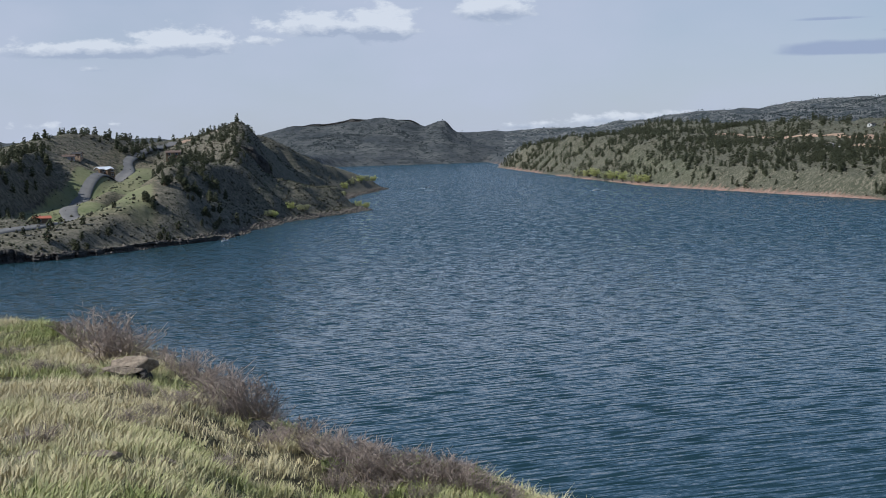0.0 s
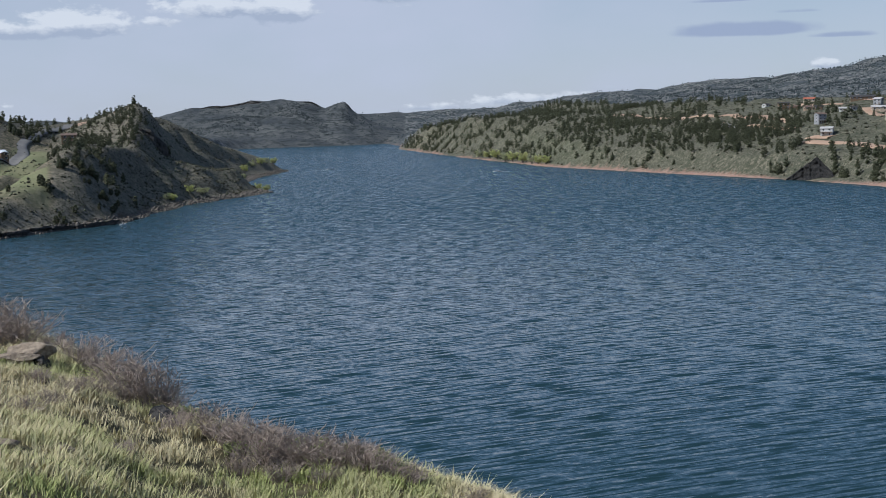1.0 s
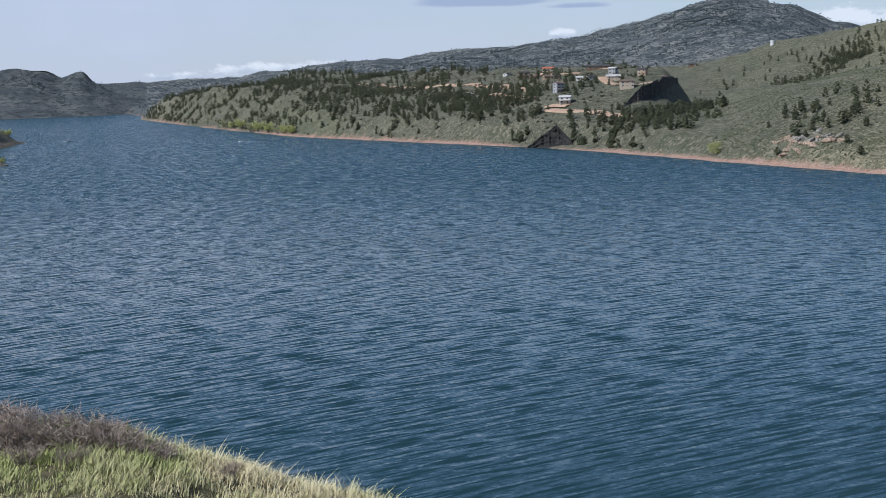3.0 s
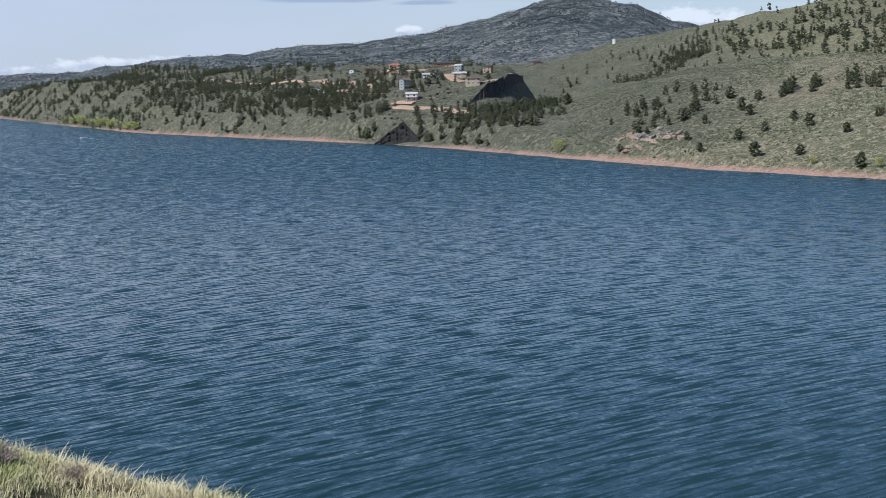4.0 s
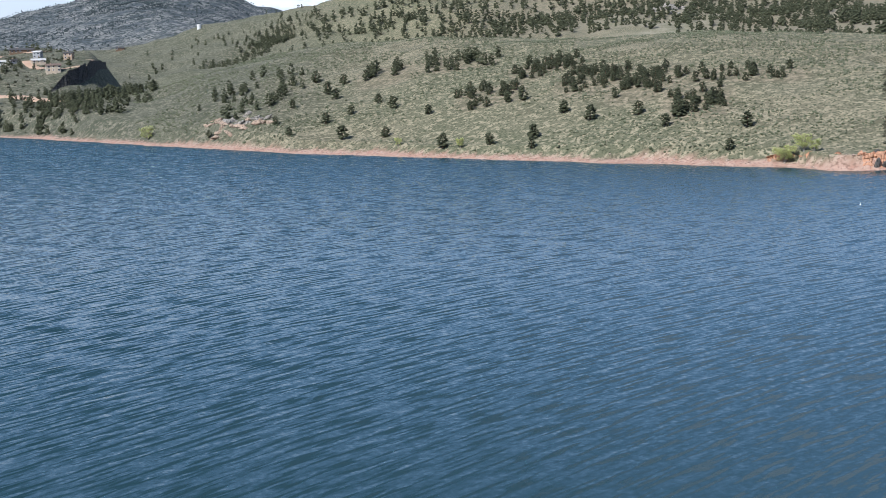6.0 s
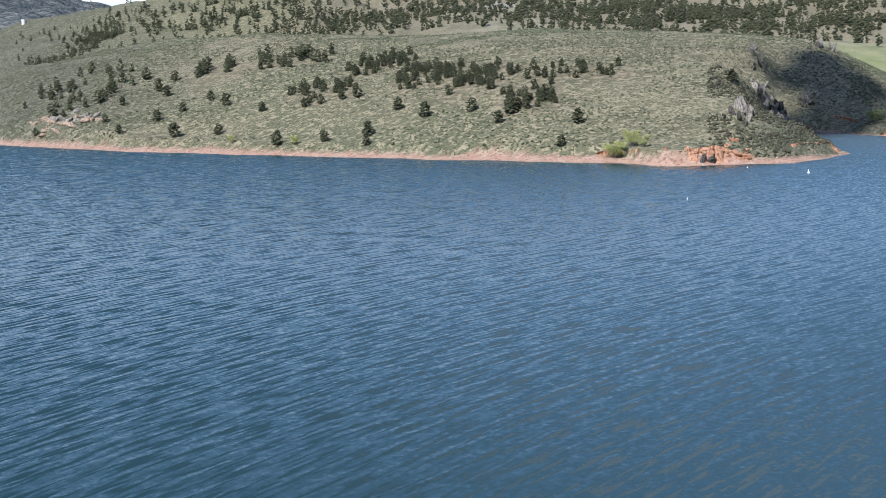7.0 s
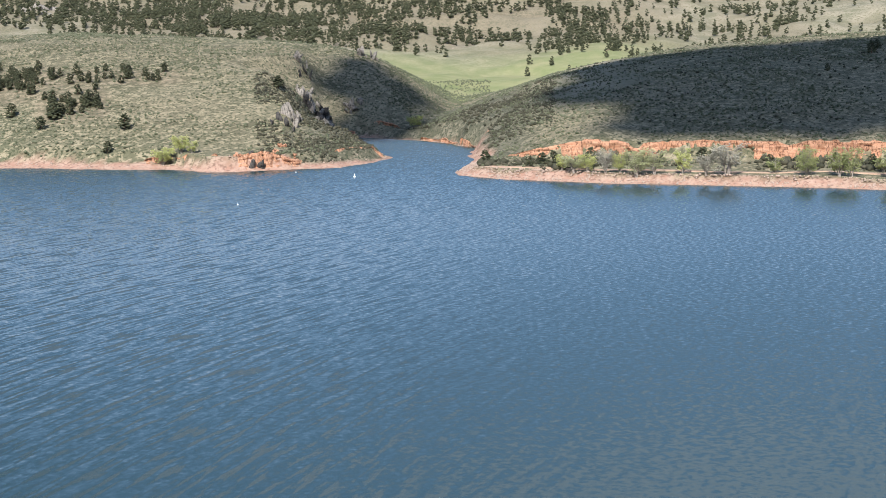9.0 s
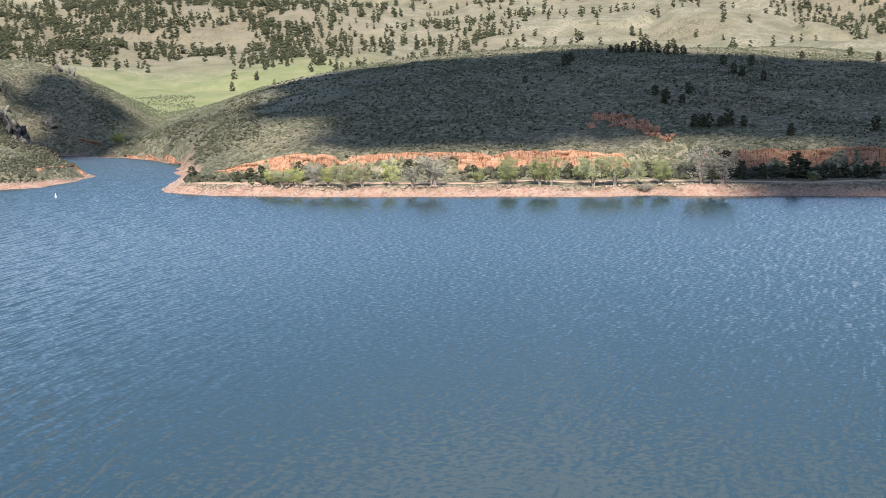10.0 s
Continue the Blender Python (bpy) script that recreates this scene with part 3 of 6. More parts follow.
# ---- the ground, one sheet from the viewpoint to the horizon ----
def make_ground():
    fine = np.arange(-19, 91.01, 0.16)
    coarse = np.arange(93, 340, 2.5)
    az = np.concatenate([fine, coarse])
    rs = np.concatenate([[0.0], np.geomspace(0.8, 70, 95), np.linspace(72, 130, 20), np.linspace(150, 480, 12), np.linspace(484, 1300, 190), np.linspace(1308, 2400, 80), np.linspace(2425, 4950, 60)])
    A, R = np.meshgrid(np.where(az > 180, az - 360, az), rs, indexing="ij")
    Z, D = land(A, R)
    x, y = at(A, R)
    n, m = A.shape
    i, j = np.meshgrid(np.arange(n), np.arange(m - 1), indexing="ij")
    k = (i + 1) % n
    faces = np.stack([i * m + j, i * m + j + 1, k * m + j + 1, k * m + j], -1).reshape(-1, 4)
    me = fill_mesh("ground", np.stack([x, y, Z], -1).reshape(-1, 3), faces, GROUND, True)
    steep = np.abs(np.gradient(Z, axis=1) / np.gradient(R, axis=1))
    across = np.abs(np.gradient(Z, axis=0)) / np.maximum(np.abs(np.gradient(np.unwrap(np.radians(A), axis=0), axis=0)) * R, 0.1)
    slope = np.hypot(steep, across)
    ragged = 2.2 * rough(x, y, 18, 70) + 1.5 * rough(x, y, 6, 71)
    west = step(1.5, 3, A)
    narrow = 1 - step(20, 26, A)
    bank = west * (1 - step(5, 8.5, D + 5.0 * step(55.6, 56.4, A) * (1 - step(61.2, 62, A)) * (R > 630) + ragged + 4 * narrow * (1 - step(7, 8, A) * (1 - step(15, 17, A))) * (1 + rough(x, y, 90, 73)))) * (D > -3) * (R > 400)
    scar = step(51.2, 51.8, A) * (1 - step(54.0, 54.6, A)) * step(0.55, 0.9, steep) * (Z > 0.6) * (Z < 14) * (D < 60) * (R < 1300) * (R > 400)
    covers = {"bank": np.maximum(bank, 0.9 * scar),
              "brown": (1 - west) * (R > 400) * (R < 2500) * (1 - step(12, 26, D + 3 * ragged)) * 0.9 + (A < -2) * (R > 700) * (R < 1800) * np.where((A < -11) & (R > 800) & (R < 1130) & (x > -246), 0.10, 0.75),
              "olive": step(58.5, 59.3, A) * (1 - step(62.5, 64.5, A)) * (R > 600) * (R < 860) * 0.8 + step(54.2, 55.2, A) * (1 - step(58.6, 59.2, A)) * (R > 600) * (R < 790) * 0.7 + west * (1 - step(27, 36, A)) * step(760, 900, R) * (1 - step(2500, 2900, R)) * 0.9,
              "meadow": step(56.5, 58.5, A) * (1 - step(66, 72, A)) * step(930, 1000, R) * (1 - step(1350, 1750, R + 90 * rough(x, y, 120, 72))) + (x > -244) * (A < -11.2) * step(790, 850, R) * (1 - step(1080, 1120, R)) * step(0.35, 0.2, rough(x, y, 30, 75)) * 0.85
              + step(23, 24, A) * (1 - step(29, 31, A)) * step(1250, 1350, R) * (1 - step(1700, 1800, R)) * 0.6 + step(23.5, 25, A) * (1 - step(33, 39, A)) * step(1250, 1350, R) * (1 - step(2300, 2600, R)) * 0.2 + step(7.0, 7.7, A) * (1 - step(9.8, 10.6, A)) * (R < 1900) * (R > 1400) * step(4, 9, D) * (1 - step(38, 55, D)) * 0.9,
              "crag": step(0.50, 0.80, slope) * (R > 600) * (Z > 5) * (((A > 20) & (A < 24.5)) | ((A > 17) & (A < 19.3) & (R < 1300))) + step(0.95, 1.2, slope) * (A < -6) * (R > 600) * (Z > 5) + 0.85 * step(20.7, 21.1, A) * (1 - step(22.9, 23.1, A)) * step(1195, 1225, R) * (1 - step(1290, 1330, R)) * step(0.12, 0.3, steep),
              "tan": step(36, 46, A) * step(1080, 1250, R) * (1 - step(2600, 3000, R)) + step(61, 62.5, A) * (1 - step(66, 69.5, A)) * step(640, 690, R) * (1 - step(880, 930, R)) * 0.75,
              # the haze-blued ground sets in from 2600 m outward
              "hazed_scrub": step(2600, 3300, R),
              "hazed_slate": (A < 2.6) * step(3250, 3500, R) * 0.85,
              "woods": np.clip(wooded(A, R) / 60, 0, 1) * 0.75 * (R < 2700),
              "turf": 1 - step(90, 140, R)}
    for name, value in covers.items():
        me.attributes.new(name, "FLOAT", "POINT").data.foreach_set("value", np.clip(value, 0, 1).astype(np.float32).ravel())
    tagged(new("ground", me), "rolling sage and grass hills round the reservoir with bare red banks", "ground", kind="structure")


def make_water():
    """The lake: one sheet, with wind waves modelled where they can be told apart."""
    rng = np.random.default_rng(12)
    az = np.concatenate([np.arange(-18.5, 91.51, 0.24), np.arange(95, 340, 4)])
    rs = np.concatenate([[60, 100, 130], np.cumsum(np.linspace(0.75, 1.65, 370)) + 150, np.cumsum(np.linspace(1.8, 5.0, 100)) + 594, np.geomspace(950, 4700, 14)])
    A, R = np.meshgrid(az, rs, indexing="ij")
    x, y = at(A, R)
    size = step(140, 165, R) * (1 - step(650, 950, R)) * step(-18.5, -17.8, A) * (1 - step(90.2, 91.5, A))
    z = np.zeros_like(x)
    # the crests of the waves run to the north-east and bend to the east towards the cove
    side = np.clip(x, 0, 240)
    across, along = 0.914 * y - 0.44 * x + 0.0009 * side * (2 * np.clip(x, 0, None) - side), 0.914 * x + 0.41 * y
    count = 6
    for i in range(count):
        long = math.exp(rng.uniform(math.log(2.8), math.log(4.4)))
        k, lean, phase = 6.2832 / long, math.tan(radians(rng.normal(0, 5 if i < 4 else 14))), rng.uniform(0, 6.28)
        push = k * (across + lean * along) + phase + 2.2 * rough(x, y, 34, 210 + i)
        z += 0.042 / (k * math.sqrt(count / 2)) * (np.sin(push) + 0.42 * np.sin(2 * push))
    z *= size * (1 - 0.7 * step(52, 76, A)) * (1 + 0.2 * rough(x, y, 60, 201))
    n, m = A.shape
    i, j = np.meshgrid(np.arange(n), np.arange(m - 1), indexing="ij")
    k = (i + 1) % n
    faces = np.stack([i * m + j, i * m + j + 1, k * m + j + 1, k * m + j], -1).reshape(-1, 4)
    me = fill_mesh("water", np.stack([x, y, z], -1).reshape(-1, 3), faces[:, ::-1], WATER, True)
    me.attributes.new("far", "FLOAT", "POINT").data.foreach_set("value", step(330, 900, R).astype(np.float32).ravel())
    me.attributes.new("across", "FLOAT", "POINT").data.foreach_set("value", across.astype(np.float32).ravel())
    me.attributes.new("calm", "FLOAT", "POINT").data.foreach_set("value", step(52, 76, A).astype(np.float32).ravel())      # under the lee of the southern bank
    me.attributes.new("along", "FLOAT", "POINT").data.foreach_set("value", along.astype(np.float32).ravel())
    tagged(new("water", me), "wind-rippled deep blue reservoir water", "water", kind="structure")


make_ground()
make_water()


# ---- plants ----
def ball(rng, centre, size, lumps=0.35, stretch=(1, 1, 1)):
    """A lumpy eight-sided clump: 6 corners, 8 faces."""
    v = np.array([(1, 0, 0), (0, 1, 0), (-1, 0, 0), (0, -1, 0), (0, 0, 1), (0, 0, -1)], float)
    v = v * (1 + rng.uniform(-lumps, lumps, (6, 1))) * size * np.array(stretch)
    t = rng.uniform(0, 6.28)
    v = v @ np.array([(math.cos(t), -math.sin(t), 0), (math.sin(t), math.cos(t), 0), (0, 0, 1)]) + centre
    f = np.array([(0, 1, 4), (1, 2, 4), (2, 3, 4), (3, 0, 4), (1, 0, 5), (2, 1, 5), (3, 2, 5), (0, 3, 5)])
    return v, f


def join(parts):
    vs, fs, n = [], [], 0
    for v, f in parts:
        vs.append(v)
        fs.append(np.asarray(f) + n)
        n += len(v)
    return np.concatenate(vs), np.concatenate(fs)


def pine_crown(rng, clumps, tall=1.0, wide=0.22):
    """A ragged ponderosa crown for a tree one unit tall."""
    parts = []
    lean = rng.uniform(-0.04, 0.04, 2)
    for i in range(clumps):
        h = 0.14 + 0.86 * (i + rng.uniform(0, 0.9)) / clumps
        reach = wide * math.sqrt(max(0.02, 1 - ((h - 0.42) / 0.60) ** 2)) * rng.uniform(0.35, 1.12)
        t = i * 2.4 + rng.uniform(-0.5, 0.5)
        size = (0.135 * (1 - 0.40 * h)) * rng.uniform(0.75, 1.3) * (26 / clumps) ** 0.35
        parts.append(ball(rng, (reach * math.cos(t) + lean[0] * h, reach * math.sin(t) + lean[1] * h, h * tall - 0.02), size, 0.4, (1.15, 1.15, 0.72)))
    return join(parts)


def scatter(base, places, sizes, turns, name, mat, squash=None):
    """One joined mesh of many turned and scaled copies of a few base shapes."""
    vs, fs, n = [], [], 0
    for i, ((x, y, z), s, t) in enumerate(zip(places, sizes, turns)):
        v, f = base[i % len(base)]
        c, q = math.cos(t) * s, math.sin(t) * s
        w = np.empty_like(v)
        w[:, 0], w[:, 1], w[:, 2] = v[:, 0] * c - v[:, 1] * q + x, v[:, 0] * q + v[:, 1] * c + y, v[:, 2] * (s if squash is None else s * squash[i]) + z
        vs.append(w)
        fs.append(f + n)
        n += len(v)
    return fill_mesh(name, np.concatenate(vs), np.concatenate(fs), mat)


def sow(rng, count, a0, a1, r0, r1, power=1.0):
    """Random bearings and distances, even over the plan."""
    return rng.uniform(a0, a1, count), np.sqrt(rng.uniform(r0 * r0, r1 * r1, count))


PINES = []   # the nearest trees, built one by one


def far_woods():
    rng = np.random.default_rng(5)
    places = []
    for a, d, wa, wd, n in WOODS + WOODS2 + WOODS3:
        a0, a1, r0, r1 = a - 1.25 * wa, a + 1.25 * wa, d - 1.25 * wd, d + 1.25 * wd
        area = radians(a1 - a0) / 2 * (r1 * r1 - r0 * r0) / 10000
        az, r = sow(rng, int(area * n), a0, a1, r0, r1)
        x, y = at(az, r)
        keep = rng.uniform(0, 1, len(az)) < np.exp(-((az - a) / wa) ** 4 - ((r - d) / wd) ** 4) * (step(-0.75, 0.0, rough(x, y, 60, 90) + 0.7 * rough(x, y, 24, 91)) ** 1.5 if not 34 < a < 48 else 0.9)
        az, r = az[keep], r[keep]
        z, shore = land(az, r)
        ok = (shore > 8) & (z > 1.5) & ~((az > -15) & (az < -11.2) & (r > 850) & (r < 1112))
        x, y = at(az[ok], r[ok])
        places += list(zip(x, y, z[ok] - 0.2, r[ok]))
    places = np.array(places)
    places = places[np.argsort(places[:, 3])]
    for row in places[:270]:
        PINES.append((*row[:3], rng.uniform(3.4, 6.2)))
    places = places[270:]
    print("pines in the far woods", len(places))
    light, bold = ([pine_crown(rng, n) for _ in range(8)] for n in (7, 16))
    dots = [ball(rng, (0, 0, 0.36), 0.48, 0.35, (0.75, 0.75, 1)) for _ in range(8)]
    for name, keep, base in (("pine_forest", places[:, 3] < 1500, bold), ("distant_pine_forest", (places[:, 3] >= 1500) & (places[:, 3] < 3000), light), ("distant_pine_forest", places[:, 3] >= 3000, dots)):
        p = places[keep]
        # beyond 3 km the crowns take the needle colour with haze in it
        me = scatter(base, p[:, :3], rng.uniform(4.6, 9.2, len(p)) * np.where(p[:, 0] < 0, 0.8, 1) * np.where(p[:, 3] > 3000, 0.62, np.where((p[:, 0] > 0.6 * p[:, 1]) & (p[:, 3] > 1300), 1.4, 1)), rng.uniform(0, 6.28, len(p)), name, HAZED_NEEDLES if base is dots else NEEDLES)
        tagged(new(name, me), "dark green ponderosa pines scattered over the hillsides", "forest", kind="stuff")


def shrubs():
    rng = np.random.default_rng(8)
    az, r = np.concatenate([np.stack(sow(rng, n, *box)) for n, box in ((56000, (24, 62, 540, 1150)), (40000, (58, 91, 560, 1050)), (9000, (-18, -2, 700, 1300)), (7000, (16, 30, 900, 1700)))], 1)
    x, y = at(az, r)
    z, d = land(az, r)
    keep = (d > 9) & (z > 1.6) & (rng.uniform(0, 1, len(az)) < step(-0.6, 0.3, rough(x, y, 30, 95) + 0.5 * rough(x, y, 9, 96)))
    x, y, z = x[keep], y[keep], z[keep]
    base = [join([ball(rng, (0, 0, 0.25), 0.6, 0.35, (1, 1, 0.75))]) for _ in range(8)]
    me = scatter(base, list(zip(x, y, z)), rng.uniform(0.5, 1.0, len(x)) ** 2 * 1.5, rng.uniform(0, 6.28, len(x)), "sagebrush", SAGE)
    tagged(new("sagebrush", me), "low grey-green sagebrush dotted over the dry slopes", "shrubs", kind="stuff")
    # darker brush on the eastern hill, the wooded slopes and under the red cliff
    parts = []
    for count, box, size in ((9000, (-18, -2, 700, 1350), 1.0), (6000, (-8, -2, 860, 1560), 0.9), (12000, (2.5, 22, 1050, 2300), 1.25), (1500, (61.5, 91, 548, 584), 1.7), (3600, (58.6, 64.5, 640, 800), 0.9), (4200, (52.8, 57.5, 605, 770), 0.8), (3500, (64, 91, 620, 960), 0.7)):
        az, r = sow(rng, count, *box)
        x, y = at(az, r)
        z, d = land(az, r)
        keep = (d > 7) & (z > 1.4) & (rng.uniform(0, 1, count) < step(-0.7, 0.2, rough(x, y, 26, 97) + 0.5 * rough(x, y, 9, 98))) & ~((az < -11) & (r > 850) & (r < 1100) & (rng.uniform(0, 1, count) < 0.85)) & ((r < 584) | (r > 600)) & ((r > 584) | (np.abs(r - 543) > 6))
        parts.append(np.stack([x, y, z, size * (0.6 + 1.6 * rng.uniform(0, 1, count) ** 2)], 1)[keep])
    p = np.concatenate(parts)
    me = scatter(base, p[:, :3], p[:, 3], rng.uniform(0, 6.28, len(p)), "dark_brush", BRUSH)
    tagged(new("dark_brush", me), "dark leafless brush and low juniper on the slopes", "shrubs", kind="stuff")


far_woods()
shrubs()


# ---- things: one object each, with its parts below it ----
def part(name, verts, faces, mat, parent, label=""):
    """One mesh object under a thing or a part; faces may have any number of corners."""
    if isinstance(verts, bpy.types.Mesh):
        me = verts
    else:
        me = bpy.data.meshes.new(name)
        me.from_pydata([tuple(v) for v in verts], [], [tuple(int(i) for i in f) for f in faces])
        me.materials.append(mat)
    ob = new(name, me)
    ob.parent = parent
    return tagged(ob, label)


def root(name, m, label, category, group=""):
    ob = new(name)
    ob.empty_display_size = 0.5
    ob.matrix_basis = m
    return tagged(ob, label, category, group)


def spot(az, r, sink=0.0):
    """The place on the ground at a bearing and distance."""
    x, y = at(az, r)
    return float(x), float(y), float(land(np.array([float(az)]), np.array([float(r)]))[0][0]) - sink


def box(x0, x1, y0, y1, z0, z1):
    v = [(x, y, z) for z in (z0, z1) for y in (y0, y1) for x in (x0, x1)]
    return v, [(0, 2, 3, 1), (4, 5, 7, 6), (0, 1, 5, 4), (1, 3, 7, 5), (3, 2, 6, 7), (2, 0, 4, 6)]


def tube(points, radii, sides=5):
    """A tapered limb along a line of points."""
    points = [Vector(p) for p in points]
    vs, fs = [], []
    for i, p in enumerate(points):
        d = (points[min(i + 1, len(points) - 1)] - points[max(i - 1, 0)]).normalized()
        a = d.orthogonal().normalized()
        b = d.cross(a)
        for k in range(sides):
            t = 6.2832 * k / sides
            vs.append(p + (a * math.cos(t) + b * math.sin(t)) * radii[i])
    for i in range(len(points) - 1):
        for k in range(sides):
            q = (k + 1) % sides
            fs.append((i * sides + k, i * sides + q, (i + 1) * sides + q, (i + 1) * sides + k))
    fs.append(tuple(range(sides))[::-1])
    fs.append(tuple(range((len(points) - 1) * sides, len(points) * sides)))
    return [tuple(v) for v in vs], fs


def merge(shapes):
    vs, fs = [], []
    for v, f in shapes:
        n = len(vs)
        vs += [tuple(p) for p in v]
        fs += [tuple(int(i) + n for i in q) for q in f]
    return vs, fs


# ---- pines that can be told apart ----
def pine_variants():
    rng = np.random.default_rng(31)
    made = []
    for k in range(8):
        crown = fill_mesh("crown", *pine_crown(rng, 40, 1.0, 0.25), NEEDLES)
        trunk = bpy.data.meshes.new("trunk")
        v, f = tube([(0, 0, -0.06), (0.004, 0.003, 0.3), (0, 0, 0.75), (0, 0, 0.95)], [0.026, 0.019, 0.010, 0.004], 6)
        trunk.from_pydata(v, [], f)
        trunk.materials.append(BARK)
        made.append((trunk, crown))
    return made


PINE_MESHES = pine_variants()


def pine(i, x, y, z, tall, label, wide=1.0):
    rng = np.random.default_rng(100 + i)
    m = Matrix.LocRotScale((x, y, z), Euler((0, 0, rng.uniform(0, 6.28))), (tall * wide, tall * wide, tall))
    ob = root("pine_tree", m, label, "tree", "pines on the hillsides")
    trunk, crown = PINE_MESHES[i % 8]
    part("trunk", trunk, None, None, ob)
    part("crown", crown, None, None, ob)


# lone pines on the open slope: bearing, distance
LONE = [(29.94, 812), (31.39, 824), (32.02, 784), (33.69, 772), (35.93, 724), (32.4, 832), (31.82, 884), (31.52, 900), (33.48, 844), (34.05, 824), (35.44, 792), (32.15, 916), (31.07, 936), (37.79, 712),
        (39.51, 708), (39.44, 692), (40.72, 736), (41.76, 716), (44.69, 684), (39.13, 776), (41.08, 784), (43.64, 712), (45.17, 696), (45.77, 700), (47.79, 668), (47.1, 640), (53.71, 756)]
for i, (a, d) in enumerate(LONE):
    pine(i, *spot(a, d, 0.2), 5.5 + 2.5 * ((i * 7) % 5) / 4, "lone dark green pine on the open sage slope", 1.4)
for i, (x, y, z, tall) in enumerate(PINES):
    pine(40 + i, x, y, z, tall, "dark green ponderosa pine in a loose stand on the slope", 1.3)

# pines on the shaded western hill: bearing, distance, height
SHADED = [(81.44, 632, 6), (81.7, 634, 5.5), (81.95, 633, 6.5), (82.4, 636, 5), (82.72, 640, 7.5), (83.28, 640, 5), (76.64, 808, 6), (76.45, 790, 7), (78.2, 858, 5), (78.45, 856, 6), (78.75, 862, 6), (79.04, 864, 7), (79.4, 866, 6), (79.7, 868, 7), (80.0, 868, 6), (80.34, 864, 6.5),
          (80.7, 868, 6), (80.99, 872, 6), (82.49, 828, 6), (82.9, 786, 6), (83.2, 780, 6), (83.55, 832, 6.5), (84.0, 772, 5.5), (85.44, 896, 5), (87.19, 952, 6), (88.22, 912, 6.5), (74.87, 732, 4), (88.18, 640, 7), (85.07, 624, 5.5)]
for i, (a, d, tall) in enumerate(SHADED):
    pine(330 + i, *spot(a, d, 0.2), tall, "dark pine standing on the western hillside", 1.2)

# junipers on the bench under the red cliff: bearing, distance, height
JUNIPERS = [(61.81, 578, 6), (63.5, 562, 4.5), (64.01, 568, 5), (64.45, 560, 6.5), (65.9, 574, 6), (66.9, 573, 5), (67.5, 570, 5), (68.6, 572, 5), (70.2, 573, 6.5), (70.6, 572, 5), (72.8, 566, 4), (76.6, 560, 5.5), (79.6, 566, 6),
            (82.6, 580, 8.5), (83.2, 552, 7.2), (84.0, 552, 6.2), (84.5, 553, 6), (85.25, 553, 10), (85.6, 556, 7), (86.3, 556, 5.4), (86.7, 556, 5.6), (87.1, 560, 5.6), (87.55, 560, 5.4), (87.85, 560, 5.6), (88.2, 560, 6.4)]
for i, (a, d, tall) in enumerate(JUNIPERS):
    pine(400 + i, *spot(a, d, 0.3), tall, "dense dark juniper below the red cliff", 1.35)


# ---- willows and cottonwoods in young leaf along the shore ----
def broadleaf_variant(seed, leafy, leaf, mats):
    """Several stems from one foot with spreading limbs, and a crown of small leaf clumps, for a tree one unit tall and wide."""
    rng = np.random.default_rng(seed)
    limbs, tips = [], []
    stems = int(rng.integers(4, 7))
    for s in range(stems):
        t0 = 6.28 * s / stems + rng.uniform(-0.4, 0.4)
        out = rng.uniform(0.10, 0.30)
        fork = Vector((0.05 * math.cos(t0), 0.05 * math.sin(t0), 0.12 + rng.uniform(-0.03, 0.06)))
        top = Vector((out * math.cos(t0), out * math.sin(t0), 0.93 - 0.9 * out + rng.uniform(-0.06, 0.06)))
        limbs.append(tube([(0.02 * math.cos(t0), 0.02 * math.sin(t0), -0.05), fork, (fork + top) / 2 + Vector(rng.uniform(-0.04, 0.04, 3)), top], [0.022, 0.017, 0.011, 0.004], 5))
        for b in range(10):
            u = rng.uniform(0.12, 1)
            start = fork.lerp(top, u)
            t = t0 + rng.uniform(-1.7, 1.7)
            reach = rng.uniform(0.10, 0.24)
            end = start + Vector((math.cos(t) * reach, math.sin(t) * reach, rng.uniform(-0.05, 0.14)))
            limbs.append(tube([start, (start + end) / 2 + Vector((0, 0, 0.02)), end], [0.007, 0.005, 0.002], 3))
            tips += [start.lerp(end, w) for w in (0.5, 0.8, 1.05)]
            for c in range(2):
                e2 = end + Vector((rng.uniform(-0.08, 0.08), rng.uniform(-0.08, 0.08), rng.uniform(-0.03, 0.07)))
                limbs.append(tube([start.lerp(end, 0.6), e2], [0.004, 0.0015], 3))
                tips.append(e2)
    trunk = bpy.data.meshes.new("trunk")
    v, f = merge(limbs)
    trunk.from_pydata(v, [], f)
    trunk.materials.append(mats[0])
    clumps = []
    for p in tips:
        for _ in range(leafy):
            q = np.array(p) + rng.normal(0, 0.038, 3)
            q[2] = min(max(q[2], 0.04), 1.0)
            clumps.append(ball(rng, q, rng.uniform(0.6, 1.4) * leaf, 0.5, (1.2, 1.2, 0.8)))
    crown = fill_mesh("crown", *join(clumps), mats[1])
    return trunk, crown


